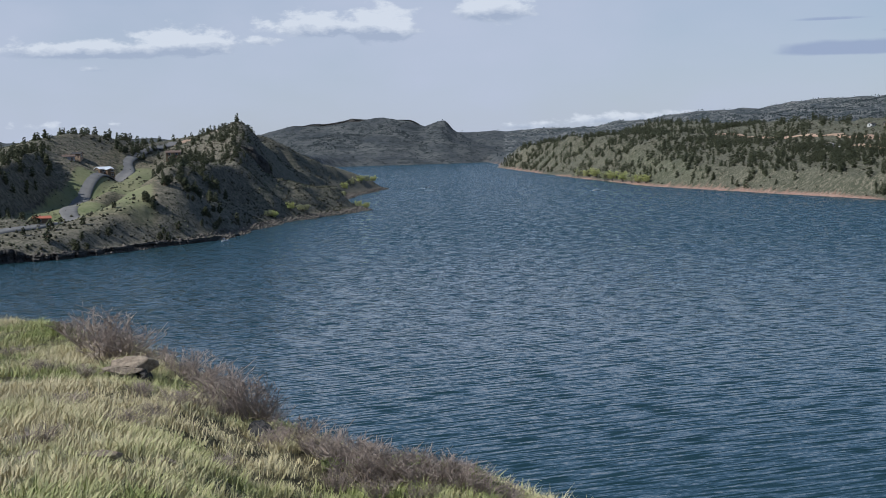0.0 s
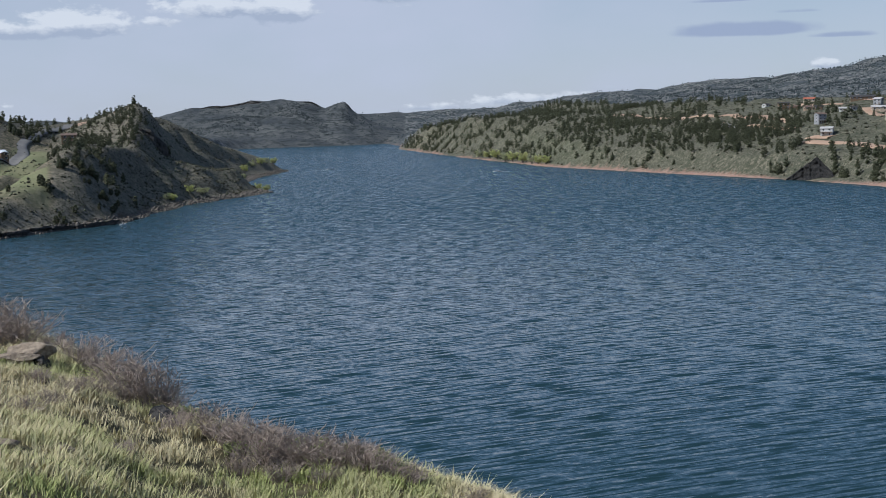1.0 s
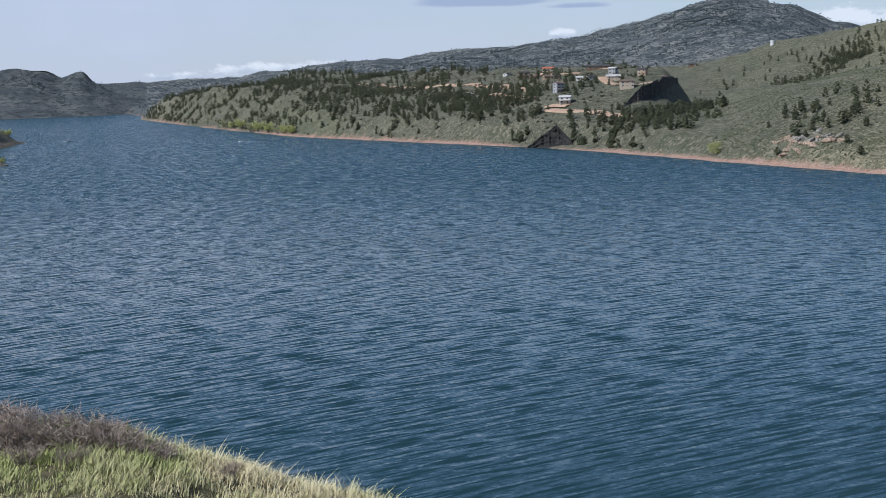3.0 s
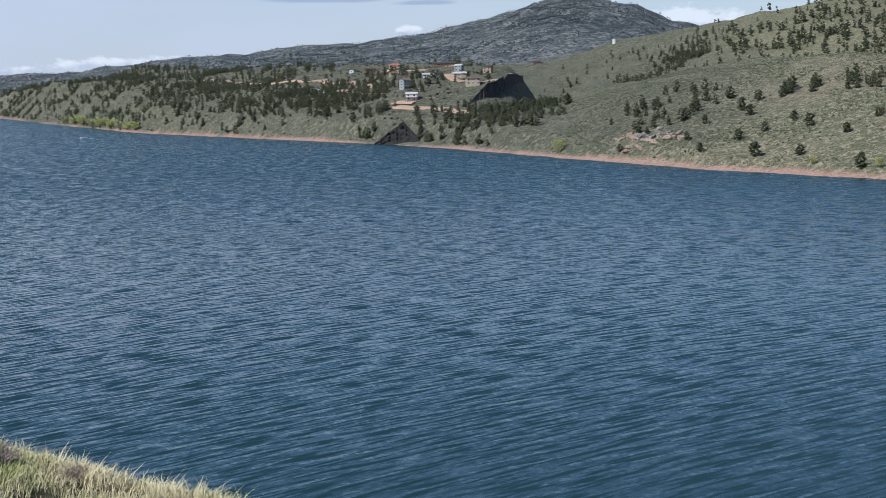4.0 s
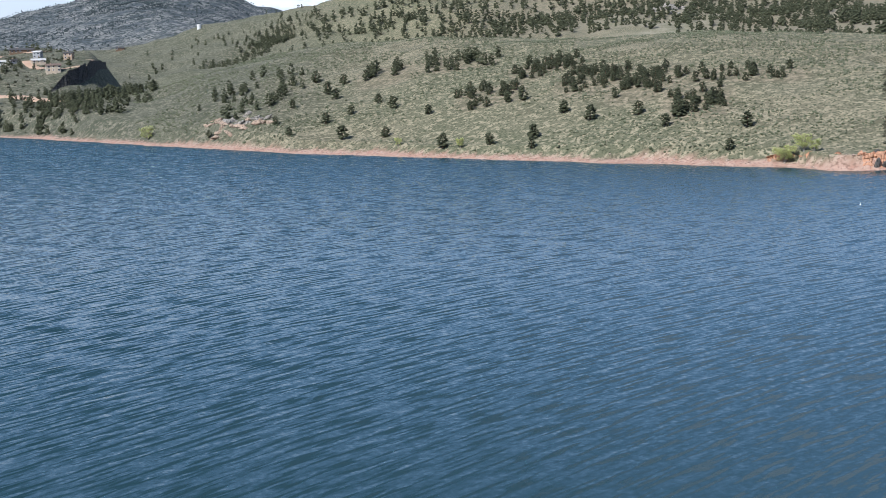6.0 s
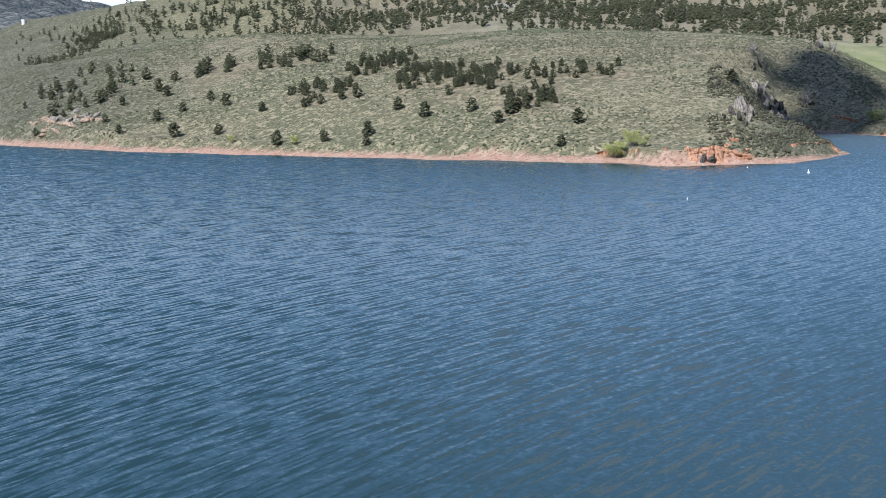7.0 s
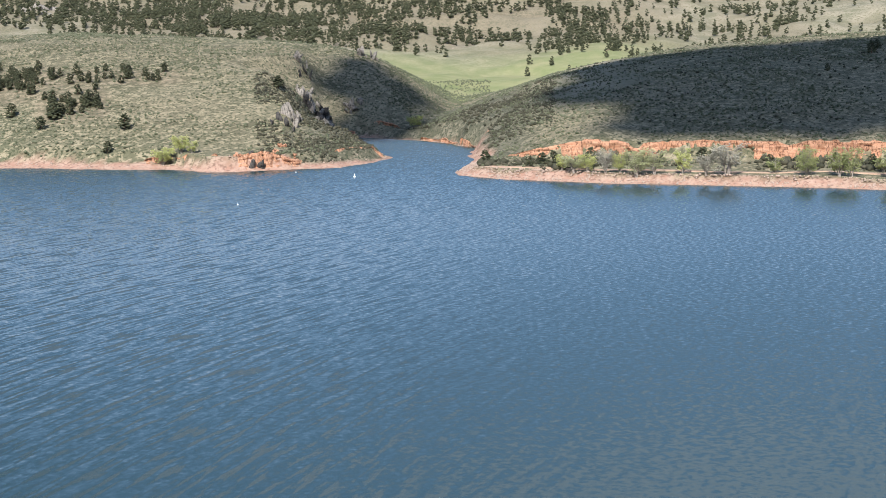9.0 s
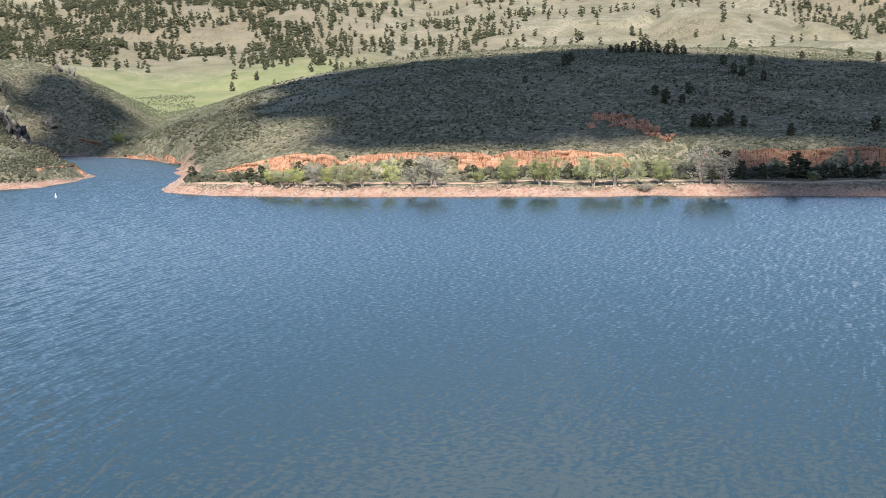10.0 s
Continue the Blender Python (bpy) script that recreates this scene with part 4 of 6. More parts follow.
PALE_LEAVES = foliage("pale_leaves", (0.344, 0.377, 0.183), (0.452, 0.474, 0.259), (0.538, 0.528, 0.344), 0.8, 0.4)
FRESH_LEAVES = foliage("fresh_leaves", (0.43, 0.481, 0.152), (0.558, 0.584, 0.227), (0.634, 0.621, 0.304), 0.8, 0.4)
OLIVE_LEAVES = foliage("olive_leaves", (0.244, 0.293, 0.107), (0.332, 0.371, 0.156), (0.411, 0.42, 0.225), 0.8, 0.4)
GREY_LEAVES = foliage("grey_catkins", (0.282, 0.274, 0.215), (0.356, 0.339, 0.274), (0.43, 0.414, 0.347), 0.8, 0.3)
LEAVES = {"pale": (PALE_LEAVES, 5, "willow with pale green young leaves on the shore"), "fresh": (FRESH_LEAVES, 5, "bright yellow-green leafing tree on the shore"),
          "olive": (OLIVE_LEAVES, 5, "olive green cottonwood in new leaf on the bank"), "grey": (GREY_LEAVES, 3, "nearly bare grey willow with many thin branches")}
BROADLEAF = {tone: [broadleaf_variant(60 + 10 * i + k, count, 0.018, (GREY_TWIGS, mat)) for k in range(3)] for i, (tone, (mat, count, _)) in enumerate(LEAVES.items())}


FAR_BROADLEAF = {tone: [broadleaf_variant(160 + 10 * i + k, 1, 0.038, (GREY_TWIGS, LEAVES[tone][0])) for k in range(2)] for i, tone in enumerate(("pale", "fresh"))}


def broadleaf(i, tone, x, y, z, tall, wide, far=False):
    rng = np.random.default_rng(700 + i)
    ob = root("broadleaf_tree", Matrix.LocRotScale((x, y, z), Euler((0, 0, rng.uniform(0, 6.28))), (wide, wide, tall)), LEAVES[tone][2], "tree", "trees along the shore")
    trunk, crown = FAR_BROADLEAF[tone][i % 2] if far else BROADLEAF[tone][i % 3]
    part("trunk", trunk, None, None, ob)
    part("crown", crown, None, None, ob)


# bearing, distance, height, spread
BANK_TREES = {}
BANK_TREES["pale"] = [(65.25, 542, 5.8, 7.5), (67.7, 533, 8.8, 9), (68.4, 533, 8.2, 8.5), (77.5, 526, 10, 9.5), (78.35, 526, 9.4, 9), (79.2, 528, 8.8, 7), (-5.4, 1056, 5, 7), (-3.9, 1180, 5, 6)]
BANK_TREES["fresh"] = [(64.8, 548, 4.5, 5), (65.8, 541, 6, 6), (67.05, 538, 6, 6), (69.5, 533, 7, 6.5), (34.2, 744, 4.2, 3.2), (36.65, 716, 4.2, 4), (24.5, 928, 7, 8), (49.2, 622, 6.5, 8), (49.9, 624, 6, 7), (50.3, 621, 4.5, 5), (59.0, 800, 6, 8)]
BANK_TREES["olive"] = [(74.2, 530, 8, 9), (75.4, 527, 8.8, 8), (75.85, 527, 8.6, 7), (80.2, 529, 7.2, 8), (82.1, 530, 10, 5), (73.0, 540, 5, 6), (85.9, 545, 3, 5), (77.0, 546, 5, 6)]
BANK_TREES["grey"] = [(66.5, 537, 7.4, 7.5), (70.4, 530, 6.8, 8), (71.2, 529, 9.8, 13), (81.7, 526, 11, 10.5), (82.55, 523, 10, 11.5), (79.5, 522.5, 2.4, 6)]
n = 0
for tone, rows in BANK_TREES.items():
    for a, d, tall, wide in rows:
        n += 1
        broadleaf(n, tone, *spot(a, d, 0.2), tall * 1.32, wide * 1.35)
# far willows: on the western shore and on the eastern point
FAR_WILLOWS = [(5.37, 1975, 8), (5.7, 1930, 7), (6.05, 1880, 9), (6.4, 1800, 8), (6.7, 1770, 9), (7.1, 1715, 9), (7.45, 1665, 8), (7.7, 1640, 7), (8.0, 1615, 7), (-6.85, 990, 5), (-6.6, 1000, 6), (-5.95, 1036, 6), (-5.6, 1050, 5),
               (-3.3, 1175, 6), (-3.0, 1165, 6), (-2.95, 1640, 8), (-2.7, 1665, 8), (-3.2, 1600, 8), (-3.5, 1560, 9), (-3.8, 1500, 8)]
for i, (a, d, tall) in enumerate(FAR_WILLOWS):
    broadleaf(i, "fresh" if i % 3 else "pale", *spot(a, d, 0.3), tall * (1.6 if a > 0 else 1.1), tall * (1.9 if a > 0 else 1.4), True)


# ---- rock: the red cliff, the nose, outcrops and boulders ----
def strata_material(name, a, b, c, dark, every=1.1):
    mat, add = material(name)
    where = add("ShaderNodeNewGeometry").outputs["Position"]
    lumps = noise_of(add, where, 0.5, 5)
    layer = noise_of(add, where, every, 4, 0.6, (0.12, 0.12, 2.2))
    col = mix_of(add, band_of(add, layer, 0.36, 0.64), a, b)
    col = mix_of(add, band_of(add, lumps, 0.45, 0.7), col, c)
    crack = noise_of(add, where, 0.9, 5, 0.7, (1.6, 1.6, 0.35))
    col = mix_of(add, band_of(add, crack, 0.51, 0.60), col, dark)
    finish(add, col, 0.92, add("ShaderNodeMath", {0: layer, 1: crack}, operation="SUBTRACT").outputs[0], 0.9, 0.6)
    return mat


RED_ROCK = strata_material("red_sandstone", (0.40, 0.19, 0.11), (0.52, 0.31, 0.20), (0.47, 0.26, 0.165), (0.14, 0.07, 0.045))
GREY_ROCK = strata_material("grey_rock", (0.20, 0.185, 0.165), (0.29, 0.26, 0.225), (0.34, 0.30, 0.26), (0.06, 0.055, 0.05))
DARK_ROCK = strata_material("dark_shale", (0.055, 0.052, 0.050), (0.090, 0.083, 0.077), (0.12, 0.107, 0.095), (0.022, 0.022, 0.022))
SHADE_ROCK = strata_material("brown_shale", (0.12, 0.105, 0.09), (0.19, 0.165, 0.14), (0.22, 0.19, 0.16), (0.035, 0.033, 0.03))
# shale blackened so that its colour holds the shade on the wedge
SHADED_SHALE = strata_material("shaded_shale", (0.020, 0.020, 0.021), (0.036, 0.035, 0.034), (0.055, 0.050, 0.046), (0.010, 0.010, 0.011))
TAN_ROCK = strata_material("tan_ledge", (0.30, 0.21, 0.15), (0.42, 0.32, 0.24), (0.38, 0.29, 0.22), (0.09, 0.07, 0.055))
PALE_STONE = plain("pale_stone", (0.27, 0.195, 0.155), (0.42, 0.33, 0.27), 1.5)


def cliff(name, line, tall, mat, label, seed, step_m=0.9, rows=12, lean=2.2, inset=5.0, rug=1.0, hug=0.5, jointed=1.0):
    """A weathered rock wall along a line of bearings and distances: ledges, joints and a broken top, with its back inside the hill."""
    rng = np.random.default_rng(seed)
    a, d, t = (np.array([row[k] for row in line], float) for k in (0, 1, 2))
    length = float(np.sum(np.hypot(np.diff(np.radians(a)) * (d[1:] + d[:-1]) / 2, np.diff(d))))
    n = max(24, int(length / step_m))
    s = np.linspace(a[0], a[-1], n)
    dist, tops = curve(s, a, d), curve(s, a, t)
    x, y = at(s, dist)
    z0 = land(s, dist - lean - 2)[0] - 1.0
    tops = np.minimum(tops, np.maximum(land(s, dist + inset)[0] + hug - z0 - 1.0, 0.6))
    along = np.arange(n) * length / n
    # blocks between joints stand proud or back by different amounts
    joint = np.cumsum(rng.uniform(0, 1, n) < 0.28)
    proud = rng.normal(0, 1.15, joint.max() + 1)[joint]
    chip = rng.normal(0, 0.35, joint.max() + 1)[joint]
    crack = np.concatenate([[0], np.diff(joint)]) * rng.uniform(0.2, 2.2, n) * jointed
    proud = proud * (0.4 + 0.6 * jointed)
    ends = np.clip(np.minimum(np.arange(n), n - 1 - np.arange(n)) / 5, 0.05, 1)
    vs = []
    for k in range(rows):
        f = k / (rows - 1)
        ledge = rng.normal(0, 0.22)
        bulge = 0.9 * rough(along, np.full(n, f * 9.0), 4.0, seed + k % 3) + 0.5 * rough(along, np.full(n, f * 14.0), 1.6, seed + 7)
        push = (lean * (1 - f) ** 1.6 + rug * (proud * (0.35 + 0.65 * math.sin(3.1 * min(1, f * 1.15))) + ledge + bulge - crack * step(0.15, 0.5, f)) * ends)
        h = z0 + ends * (tops * (1 + 0.12 * chip) + 1.0) * f
        ux, uy = -np.sin(np.radians(s)), -np.cos(np.radians(s))
        vs.append(np.stack([x + ux * push, y + uy * push, h], -1))
    ux, uy = np.sin(np.radians(s)), np.cos(np.radians(s))
    vs.append(np.stack([x + ux * inset, y + uy * inset, vs[-1][:, 2] - 0.8], -1))
    vs.append(np.stack([x + ux * inset, y + uy * inset, z0 - 3], -1))
    v = np.concatenate(vs)
    i, j = np.meshgrid(np.arange(rows + 1), np.arange(n - 1), indexing="ij")
    f = np.stack([i * n + j, i * n + j + 1, (i + 1) * n + j + 1, (i + 1) * n + j], -1).reshape(-1, 4)
    return tagged(new(name, fill_mesh(name, v, f, mat)), label, "cliff")


cliff("red_cliff", [(62.3, 604, 5), (63, 600, 7), (65, 590, 7.5), (70, 583, 7.5), (73.5, 586, 7), (76.5, 589, 7.5), (78.7, 590, 6.5), (79.1, 591, 4)], 7, RED_ROCK, "orange-red sandstone cliff band above the shore bench", 3)
cliff("red_cliff", [(81.4, 592, 4), (82, 593, 6.5), (84, 596, 8), (86, 598, 10), (88, 601, 10), (91, 604, 10)], 8, RED_ROCK, "broken orange sandstone cliff behind dark junipers", 4)
cliff("red_cliff", [(55.6, 626, 2), (56.6, 642, 3), (57.6, 652, 3.2), (57.95, 655, 1.5)], 3, RED_ROCK, "low red rock bank on the tip of the headland", 7)
cliff("red_cliff", [(56.2, 803, 2), (57.4, 806, 3), (58.6, 797, 3)], 3, RED_ROCK, "low red bank at the head of the cove", 8)
cliff("red_cliff", [(59.1, 768, 2), (60, 752, 3.6), (61, 722, 3.6), (62, 690, 3)], 3, RED_ROCK, "low red bank along the inlet", 9)
cliff("plateau_cliff", [(20.9, 1216, 2), (21.4, 1236, 8), (21.9, 1258, 15), (22.4, 1292, 21), (22.7, 1330, 22), (22.95, 1385, 18), (23.15, 1440, 8)], 12, DARK_ROCK, "dark rocky slope below the houses on the plateau", 11, 1.1, 14, 9, 22, 1.2, 4, 0.1)
# the wedge faces the sun; its shaded look comes from the blackened rock
cliff("shale_wedge", [(17.0, 1150, 1.5), (17.4, 1147, 5), (17.75, 1144, 9), (18.1, 1139, 14), (18.35, 1137, 17), (18.55, 1135, 13), (18.75, 1131, 8), (19.0, 1125, 3.5), (19.15, 1121, 1.5)], 12, SHADED_SHALE, "tilted shale wedge above the shore with its shade in the rock colour", 23, 1.0, 14, 7, 34, 1.8, 6, 0.5)
cliff("mesa_cap", [(-6.2, 3938, 6), (-5, 3936, 13), (-3.5, 3935, 15), (-2, 3935, 17), (-1.2, 3936, 10), (-0.6, 3934, 5)], 14, DARK_ROCK, "dark cliff band under the rim of the far mesa", 13, 6.0, 8, 9, 40, 4)
cliff("mesa_cap", [(-0.35, 3928, 5), (-0.1, 3926, 14), (0.2, 3924, 13), (0.45, 3920, 4)], 12, DARK_ROCK, "dark rock knob on the end of the mesa", 14, 3.0, 8, 9, 40, 3)
cliff("rocky_shore", [(-18, 695, 3), (-16.8, 712, 8), (-15.5, 716, 8), (-14.2, 729, 8), (-12.8, 751, 7.5), (-11.3, 781, 8), (-9.8, 806, 7), (-8.5, 836, 4), (-7.7, 872, 2)], 4, DARK_ROCK, "dark rocky shoreline under the eastern hill", 16, 1.4, 10, 3, 12, 1.6)
cliff("dark_crag", [(-8.0, 1112, 3), (-7.7, 1108, 10), (-7.3, 1108, 12), (-6.9, 1114, 11), (-6.5, 1126, 4)], 8, DARK_ROCK, "dark crag among pines below the hilltop", 17, 1.2, 10, 3, 14, 1.6, 5)


def boulder_shape(seed, stretch=(1, 1, 0.7), cuts=18, reach=(0.38, 0.8), fine=2):
    """A broken block: a sphere cut back by random planes, flattened below."""
    rng = np.random.default_rng(seed)
    bm = bmesh.new()
    bmesh.ops.create_icosphere(bm, subdivisions=fine, radius=1)
    planes = [(Vector(rng.normal(0, 1, 3)).normalized(), rng.uniform(*reach)) for _ in range(cuts)]
    for v in bm.verts:
        for normal, depth in planes:
            over = v.co.dot(normal) - depth
            if over > 0:
                v.co -= normal * over
        v.co = Vector((v.co.x * stretch[0], v.co.y * stretch[1], v.co.z * stretch[2])) + Vector(rng.normal(0, 0.015, 3))
    v, f = np.array([tuple(p.co) for p in bm.verts]), np.array([[q.index for q in face.verts] for face in bm.faces])
    bm.free()
    return v, f


def boulder(name, a, d, size, seed, mat, label, stretch=(1, 1, 0.6), turn=0.0, sink=0.15, tilt=0.0, fine=2):
    v, f = boulder_shape(seed, stretch, 9, (0.22, 0.58), fine)
    ob = new(name, fill_mesh(name, v, f, mat))
    x, y, z = spot(a, d)
    ob.matrix_basis = Matrix.LocRotScale((x, y, z + size * stretch[2] * (1 - sink) - size * stretch[2] * 0.6), Euler((radians(tilt), radians(tilt / 2), radians(turn))), (size, size, size))
    return tagged(ob, label, "rock", "rocks on the slopes")


def outcrop(a, d, size, seed, mat, label, stretch=(0.7, 0.7, 1.0), turn=0.0, count=6, tilt=18, fine=2):
    """Several leaning shards of broken rock grown together."""
    rng = np.random.default_rng(seed)
    x, y, z = spot(a, d)
    ob = root("rock_outcrop", pose(x, y, z), label, "rock", "rocks on the slopes")
    for k in range(count):
        v, f = boulder_shape(seed * 20 + k, stretch, 8, (0.24, 0.60), fine)
        s = size * rng.uniform(0.45, 1.0)
        m = np.array((Euler((radians(rng.normal(tilt, 12)), radians(rng.normal(0, 14)), radians(turn + rng.normal(0, 18)))).to_matrix()))
        ox, oy = rng.normal(0, 0.75 * size), rng.normal(0, 0.5 * size)
        foot = float(height(x + ox, y + oy)[0][0]) - z
        part("boulder", fill_mesh("boulder", v @ m.T * s + np.array((ox, oy, foot + 0.12 * s * stretch[2])), f, mat), None, None, ob)
    return ob


# fins of rock down the spine of the headland: bearing, distance, size, turn
for i, (a, d, size, tall) in enumerate([(54.5, 842, 3.2, 1.5), (54.62, 826, 2.6, 1.8), (54.75, 812, 3, 1.3), (54.9, 800, 3.4, 1.2), (55.05, 786, 3.8, 1.3), (55.2, 772, 4.4, 1.1), (55.35, 758, 4.2, 1.0), (55.5, 746, 3.8, 0.9), (54.2, 690, 4.4, 0.8), (53.9, 668, 4.0, 0.7),
                                        (57.1, 905, 3.4, 1.5), (57.4, 902, 2.6, 1.7), (56.6, 822, 5, 0.9), (55.1, 792, 5.2, 1.2), (55.3, 774, 5.6, 1.1), (54.15, 682, 4.6, 0.9)]):
    outcrop(a, d, size * 1.15, 200 + i, DARK_ROCK if i % 4 == 1 else GREY_ROCK, "jagged grey rock fin on the spine of the headland", (0.4, 0.9, 1.3 * tall), -a + 20)
for i, (a, d, size, tall) in enumerate([(27.2, 868, 3.5, 0.6), (27.6, 872, 4.2, 0.6), (27.9, 858, 3.8, 0.7), (28.3, 862, 4.6, 0.6), (28.6, 850, 4.0, 0.7), (28.9, 856, 3.4, 0.6), (29.2, 848, 3.0, 0.6), (28.2, 880, 3.2, 0.6), (27.0, 884, 3.0, 0.5)]):
    outcrop(a, d, size * 1.1, 220 + i, GREY_ROCK if i % 2 else TAN_ROCK, "slanting tan rock ledge among the pines", (1.4, 0.8, tall), -a - 10, 5, 25)
for i, (a, d, size, tall) in enumerate([(52.1, 607, 1.6, 1.2), (52.5, 606, 1.8, 1.4), (53.15, 608, 2.0, 1.4), (53.5, 616, 1.8, 1.2), (53.75, 628, 1.8, 1.4), (54.3, 612, 1.4, 0.8), (49.0, 627, 1.4, 0.9), (48.6, 628, 1.2, 0.9)]):
    outcrop(a, d, size, 260 + i, RED_ROCK, "broken orange rock at the tip of the headland", (1.0, 0.9, 0.9 * tall), -a, 7, 8, 2)
cliff("red_cliff", [(50.9, 611, 1.5), (51.5, 607, 3.5), (52.1, 604, 5.5), (52.7, 604, 7), (53.3, 605, 7), (53.9, 607, 5), (54.5, 611, 2.5), (54.9, 615, 1.2)], 6, RED_ROCK, "crumbling orange bluff under the headland", 21, 0.8, 12, 3.0, 9, 1.3, 2.0)
cliff("red_cliff", [(48.2, 631, 1), (48.7, 628, 2.6), (49.3, 625, 3.2), (49.9, 622, 2.6), (50.5, 618, 1)], 3, RED_ROCK, "low broken orange bank behind a shore willow", 22, 0.8, 8, 1.5, 6, 1.0, 1.0)
# dark rocks added in place of the deep shadow in the bluff's notch
outcrop(52.82, 603, 2.4, 275, DARK_ROCK, "dark rocks standing in for the shadowed notch between orange blocks", (0.8, 0.6, 1.9), -52, 4, 5)
for i, (a, d, size) in enumerate([(77.45, 636, 2.2), (77.75, 652, 2.6), (78.0, 652, 3.0), (78.25, 648, 3.0), (78.5, 646, 3.2), (78.75, 643, 3.0), (79.0, 638, 3.2), (79.25, 636, 3.0), (79.5, 630, 3.0), (79.75, 624, 2.8), (80.05, 618, 2.6), (80.4, 613, 2.2), (79.4, 644, 2.0), (78.3, 638, 1.8)]):
    outcrop(a, d, size * 1.25, 280 + i, RED_ROCK, "crumbling red rock outcrop on the western hillside", (0.9, 0.8, 1.0), -a, 6)
for i, (a, d, size) in enumerate([(44.3, 1915, 15), (44.7, 1925, 17), (45.1, 1930, 13), (45.45, 1940, 12), (44.9, 1895, 9), (45.2, 1890, 7), (56.4, 1560, 5), (57.0, 1590, 6), (60.5, 1640, 5), (66.5, 1500, 5), (73.5, 1480, 5), (80.2, 1240, 5)]):
    boulder("rock_outcrop", a, d, size, 240 + i, GREY_ROCK if i < 6 else PALE_STONE, "pale grey crag among pines on the mountainside", (1, 0.8, 0.8), 40 * i, 0.35)


def shore_stones():
    rng = np.random.default_rng(77)
    shapes = [boulder_shape(300 + k) for k in range(6)]
    tiny = [ball(rng, (0, 0, 0), 1, 0.4, (1, 1, 0.7)) for _ in range(8)]
    for name, mat, label, a0, a1, r0, r1, count, low, high, size, base in (
            ("shore_stones", PALE_STONE, "pale pink broken stones along the water's edge", 60, 91, 505, 620, 5200, 0.5, 9, (0.2, 0.75), tiny),
            ("shore_stones", PALE_STONE, "pinkish stones scattered on the narrow beach", 20, 58, 560, 1120, 9000, 0.5, 9, (0.2, 0.7), tiny),
            ("dark_boulders", SHADE_ROCK, "brown-grey boulders at the foot of the eastern hill", -18, -2, 690, 1700, 22000, -0.5, 9, (0.4, 1.7), tiny)):
        az, r = sow(rng, count * 6, a0, a1, r0, r1)
        z, d = land(az, r)
        keep = np.nonzero((d > low) & (d < high))[0][:count]
        x, y = at(az[keep], r[keep])
        s = rng.uniform(0, 1, len(keep)) ** 2.2 * (size[1] - size[0]) + size[0]
        tagged(new(name, scatter(base, list(zip(x, y, z[keep])), s, rng.uniform(0, 6.28, len(keep)), name, mat)), label, "stones", kind="stuff")


shore_stones()


# ---- roads, houses, boats ----
def drape(name, line, width, mat, label, lift=0.35):
    """A strip laid on the ground along bearings and distances."""
    pts = [Vector(at(a, d)) for a, d in line]
    path = []
    for p, q in zip(pts, pts[1:]):
        k = max(2, int((q - p).length / 5))
        path += [p.lerp(q, i / k) for i in range(k)]
    path.append(pts[-1])
    for _ in range(8):
        path = [path[0]] + [(a + b * 2 + c) / 4 for a, b, c in zip(path, path[1:], path[2:])] + [path[-1]]
    vs = []
    for i, p in enumerate(path):
        d = (path[min(i + 1, len(path) - 1)] - path[max(i - 1, 0)]).normalized()
        side = Vector((d.y, -d.x))
        vs += [p + side * width * w for w in (-0.56, -0.5, -0.25, 0, 0.25, 0.5, 0.56)]
    x, y = np.array([v.x for v in vs]), np.array([v.y for v in vs])
    z = height(x, y)[0].reshape(-1, 7)
    z = 0.5 * z + 0.5 * z.mean(1, keepdims=True) + lift
    z[:, [0, 6]] -= 2 * lift
    n = len(path)
    i, j = np.meshgrid(np.arange(n - 1), np.arange(6), indexing="ij")
    f = np.stack([i * 7 + j, i * 7 + j + 1, (i + 1) * 7 + j + 1, (i + 1) * 7 + j], -1).reshape(-1, 4)
    me = fill_mesh(name, np.stack([x, y, z.ravel()], -1), f[:, ::-1], mat, True)
    return tagged(new(name, me), label, "road", kind="structure")


ASPHALT = plain("sunlit_asphalt", (0.15, 0.145, 0.14), (0.21, 0.20, 0.19), 0.15)
DIRT = plain("red_dirt", (0.34, 0.22, 0.155), (0.43, 0.31, 0.22), 0.1)
drape("road", [(-13.9, 838), (-14.5, 880), (-14.2, 930), (-13.75, 985), (-13.41, 1004), (-13.09, 1016), (-12.7, 1036), (-12.44, 1048), (-12.2, 1064), (-12.08, 1075), (-12.2, 1085), (-12.4, 1092), (-12.2, 1105), (-11.88, 1124), (-11.54, 1148), (-10.92, 1196), (-10.2, 1238)], 10, ASPHALT, "grey asphalt road winding up the valley")
drape("road", [(-18.5, 745), (-16.9, 756), (-16.2, 764), (-15.7, 770), (-15.2, 790), (-14.4, 812), (-13.9, 838)], 8, ASPHALT, "grey asphalt road passing the red-roofed house")
drape("dirt_track", [(-10.6, 1205), (-10.21, 1228), (-9.6, 1248), (-9.0, 1256), (-8.46, 1252)], 9, DIRT, "pale bare trail below the hilltop", 0.4)
drape("dirt_track", [(61.9, 566), (64, 556), (67, 547), (70, 543), (74, 541), (78, 541), (82, 540), (86, 540), (92, 545)], 4.5, DIRT, "pale dirt track along the shore bench", 0.2)
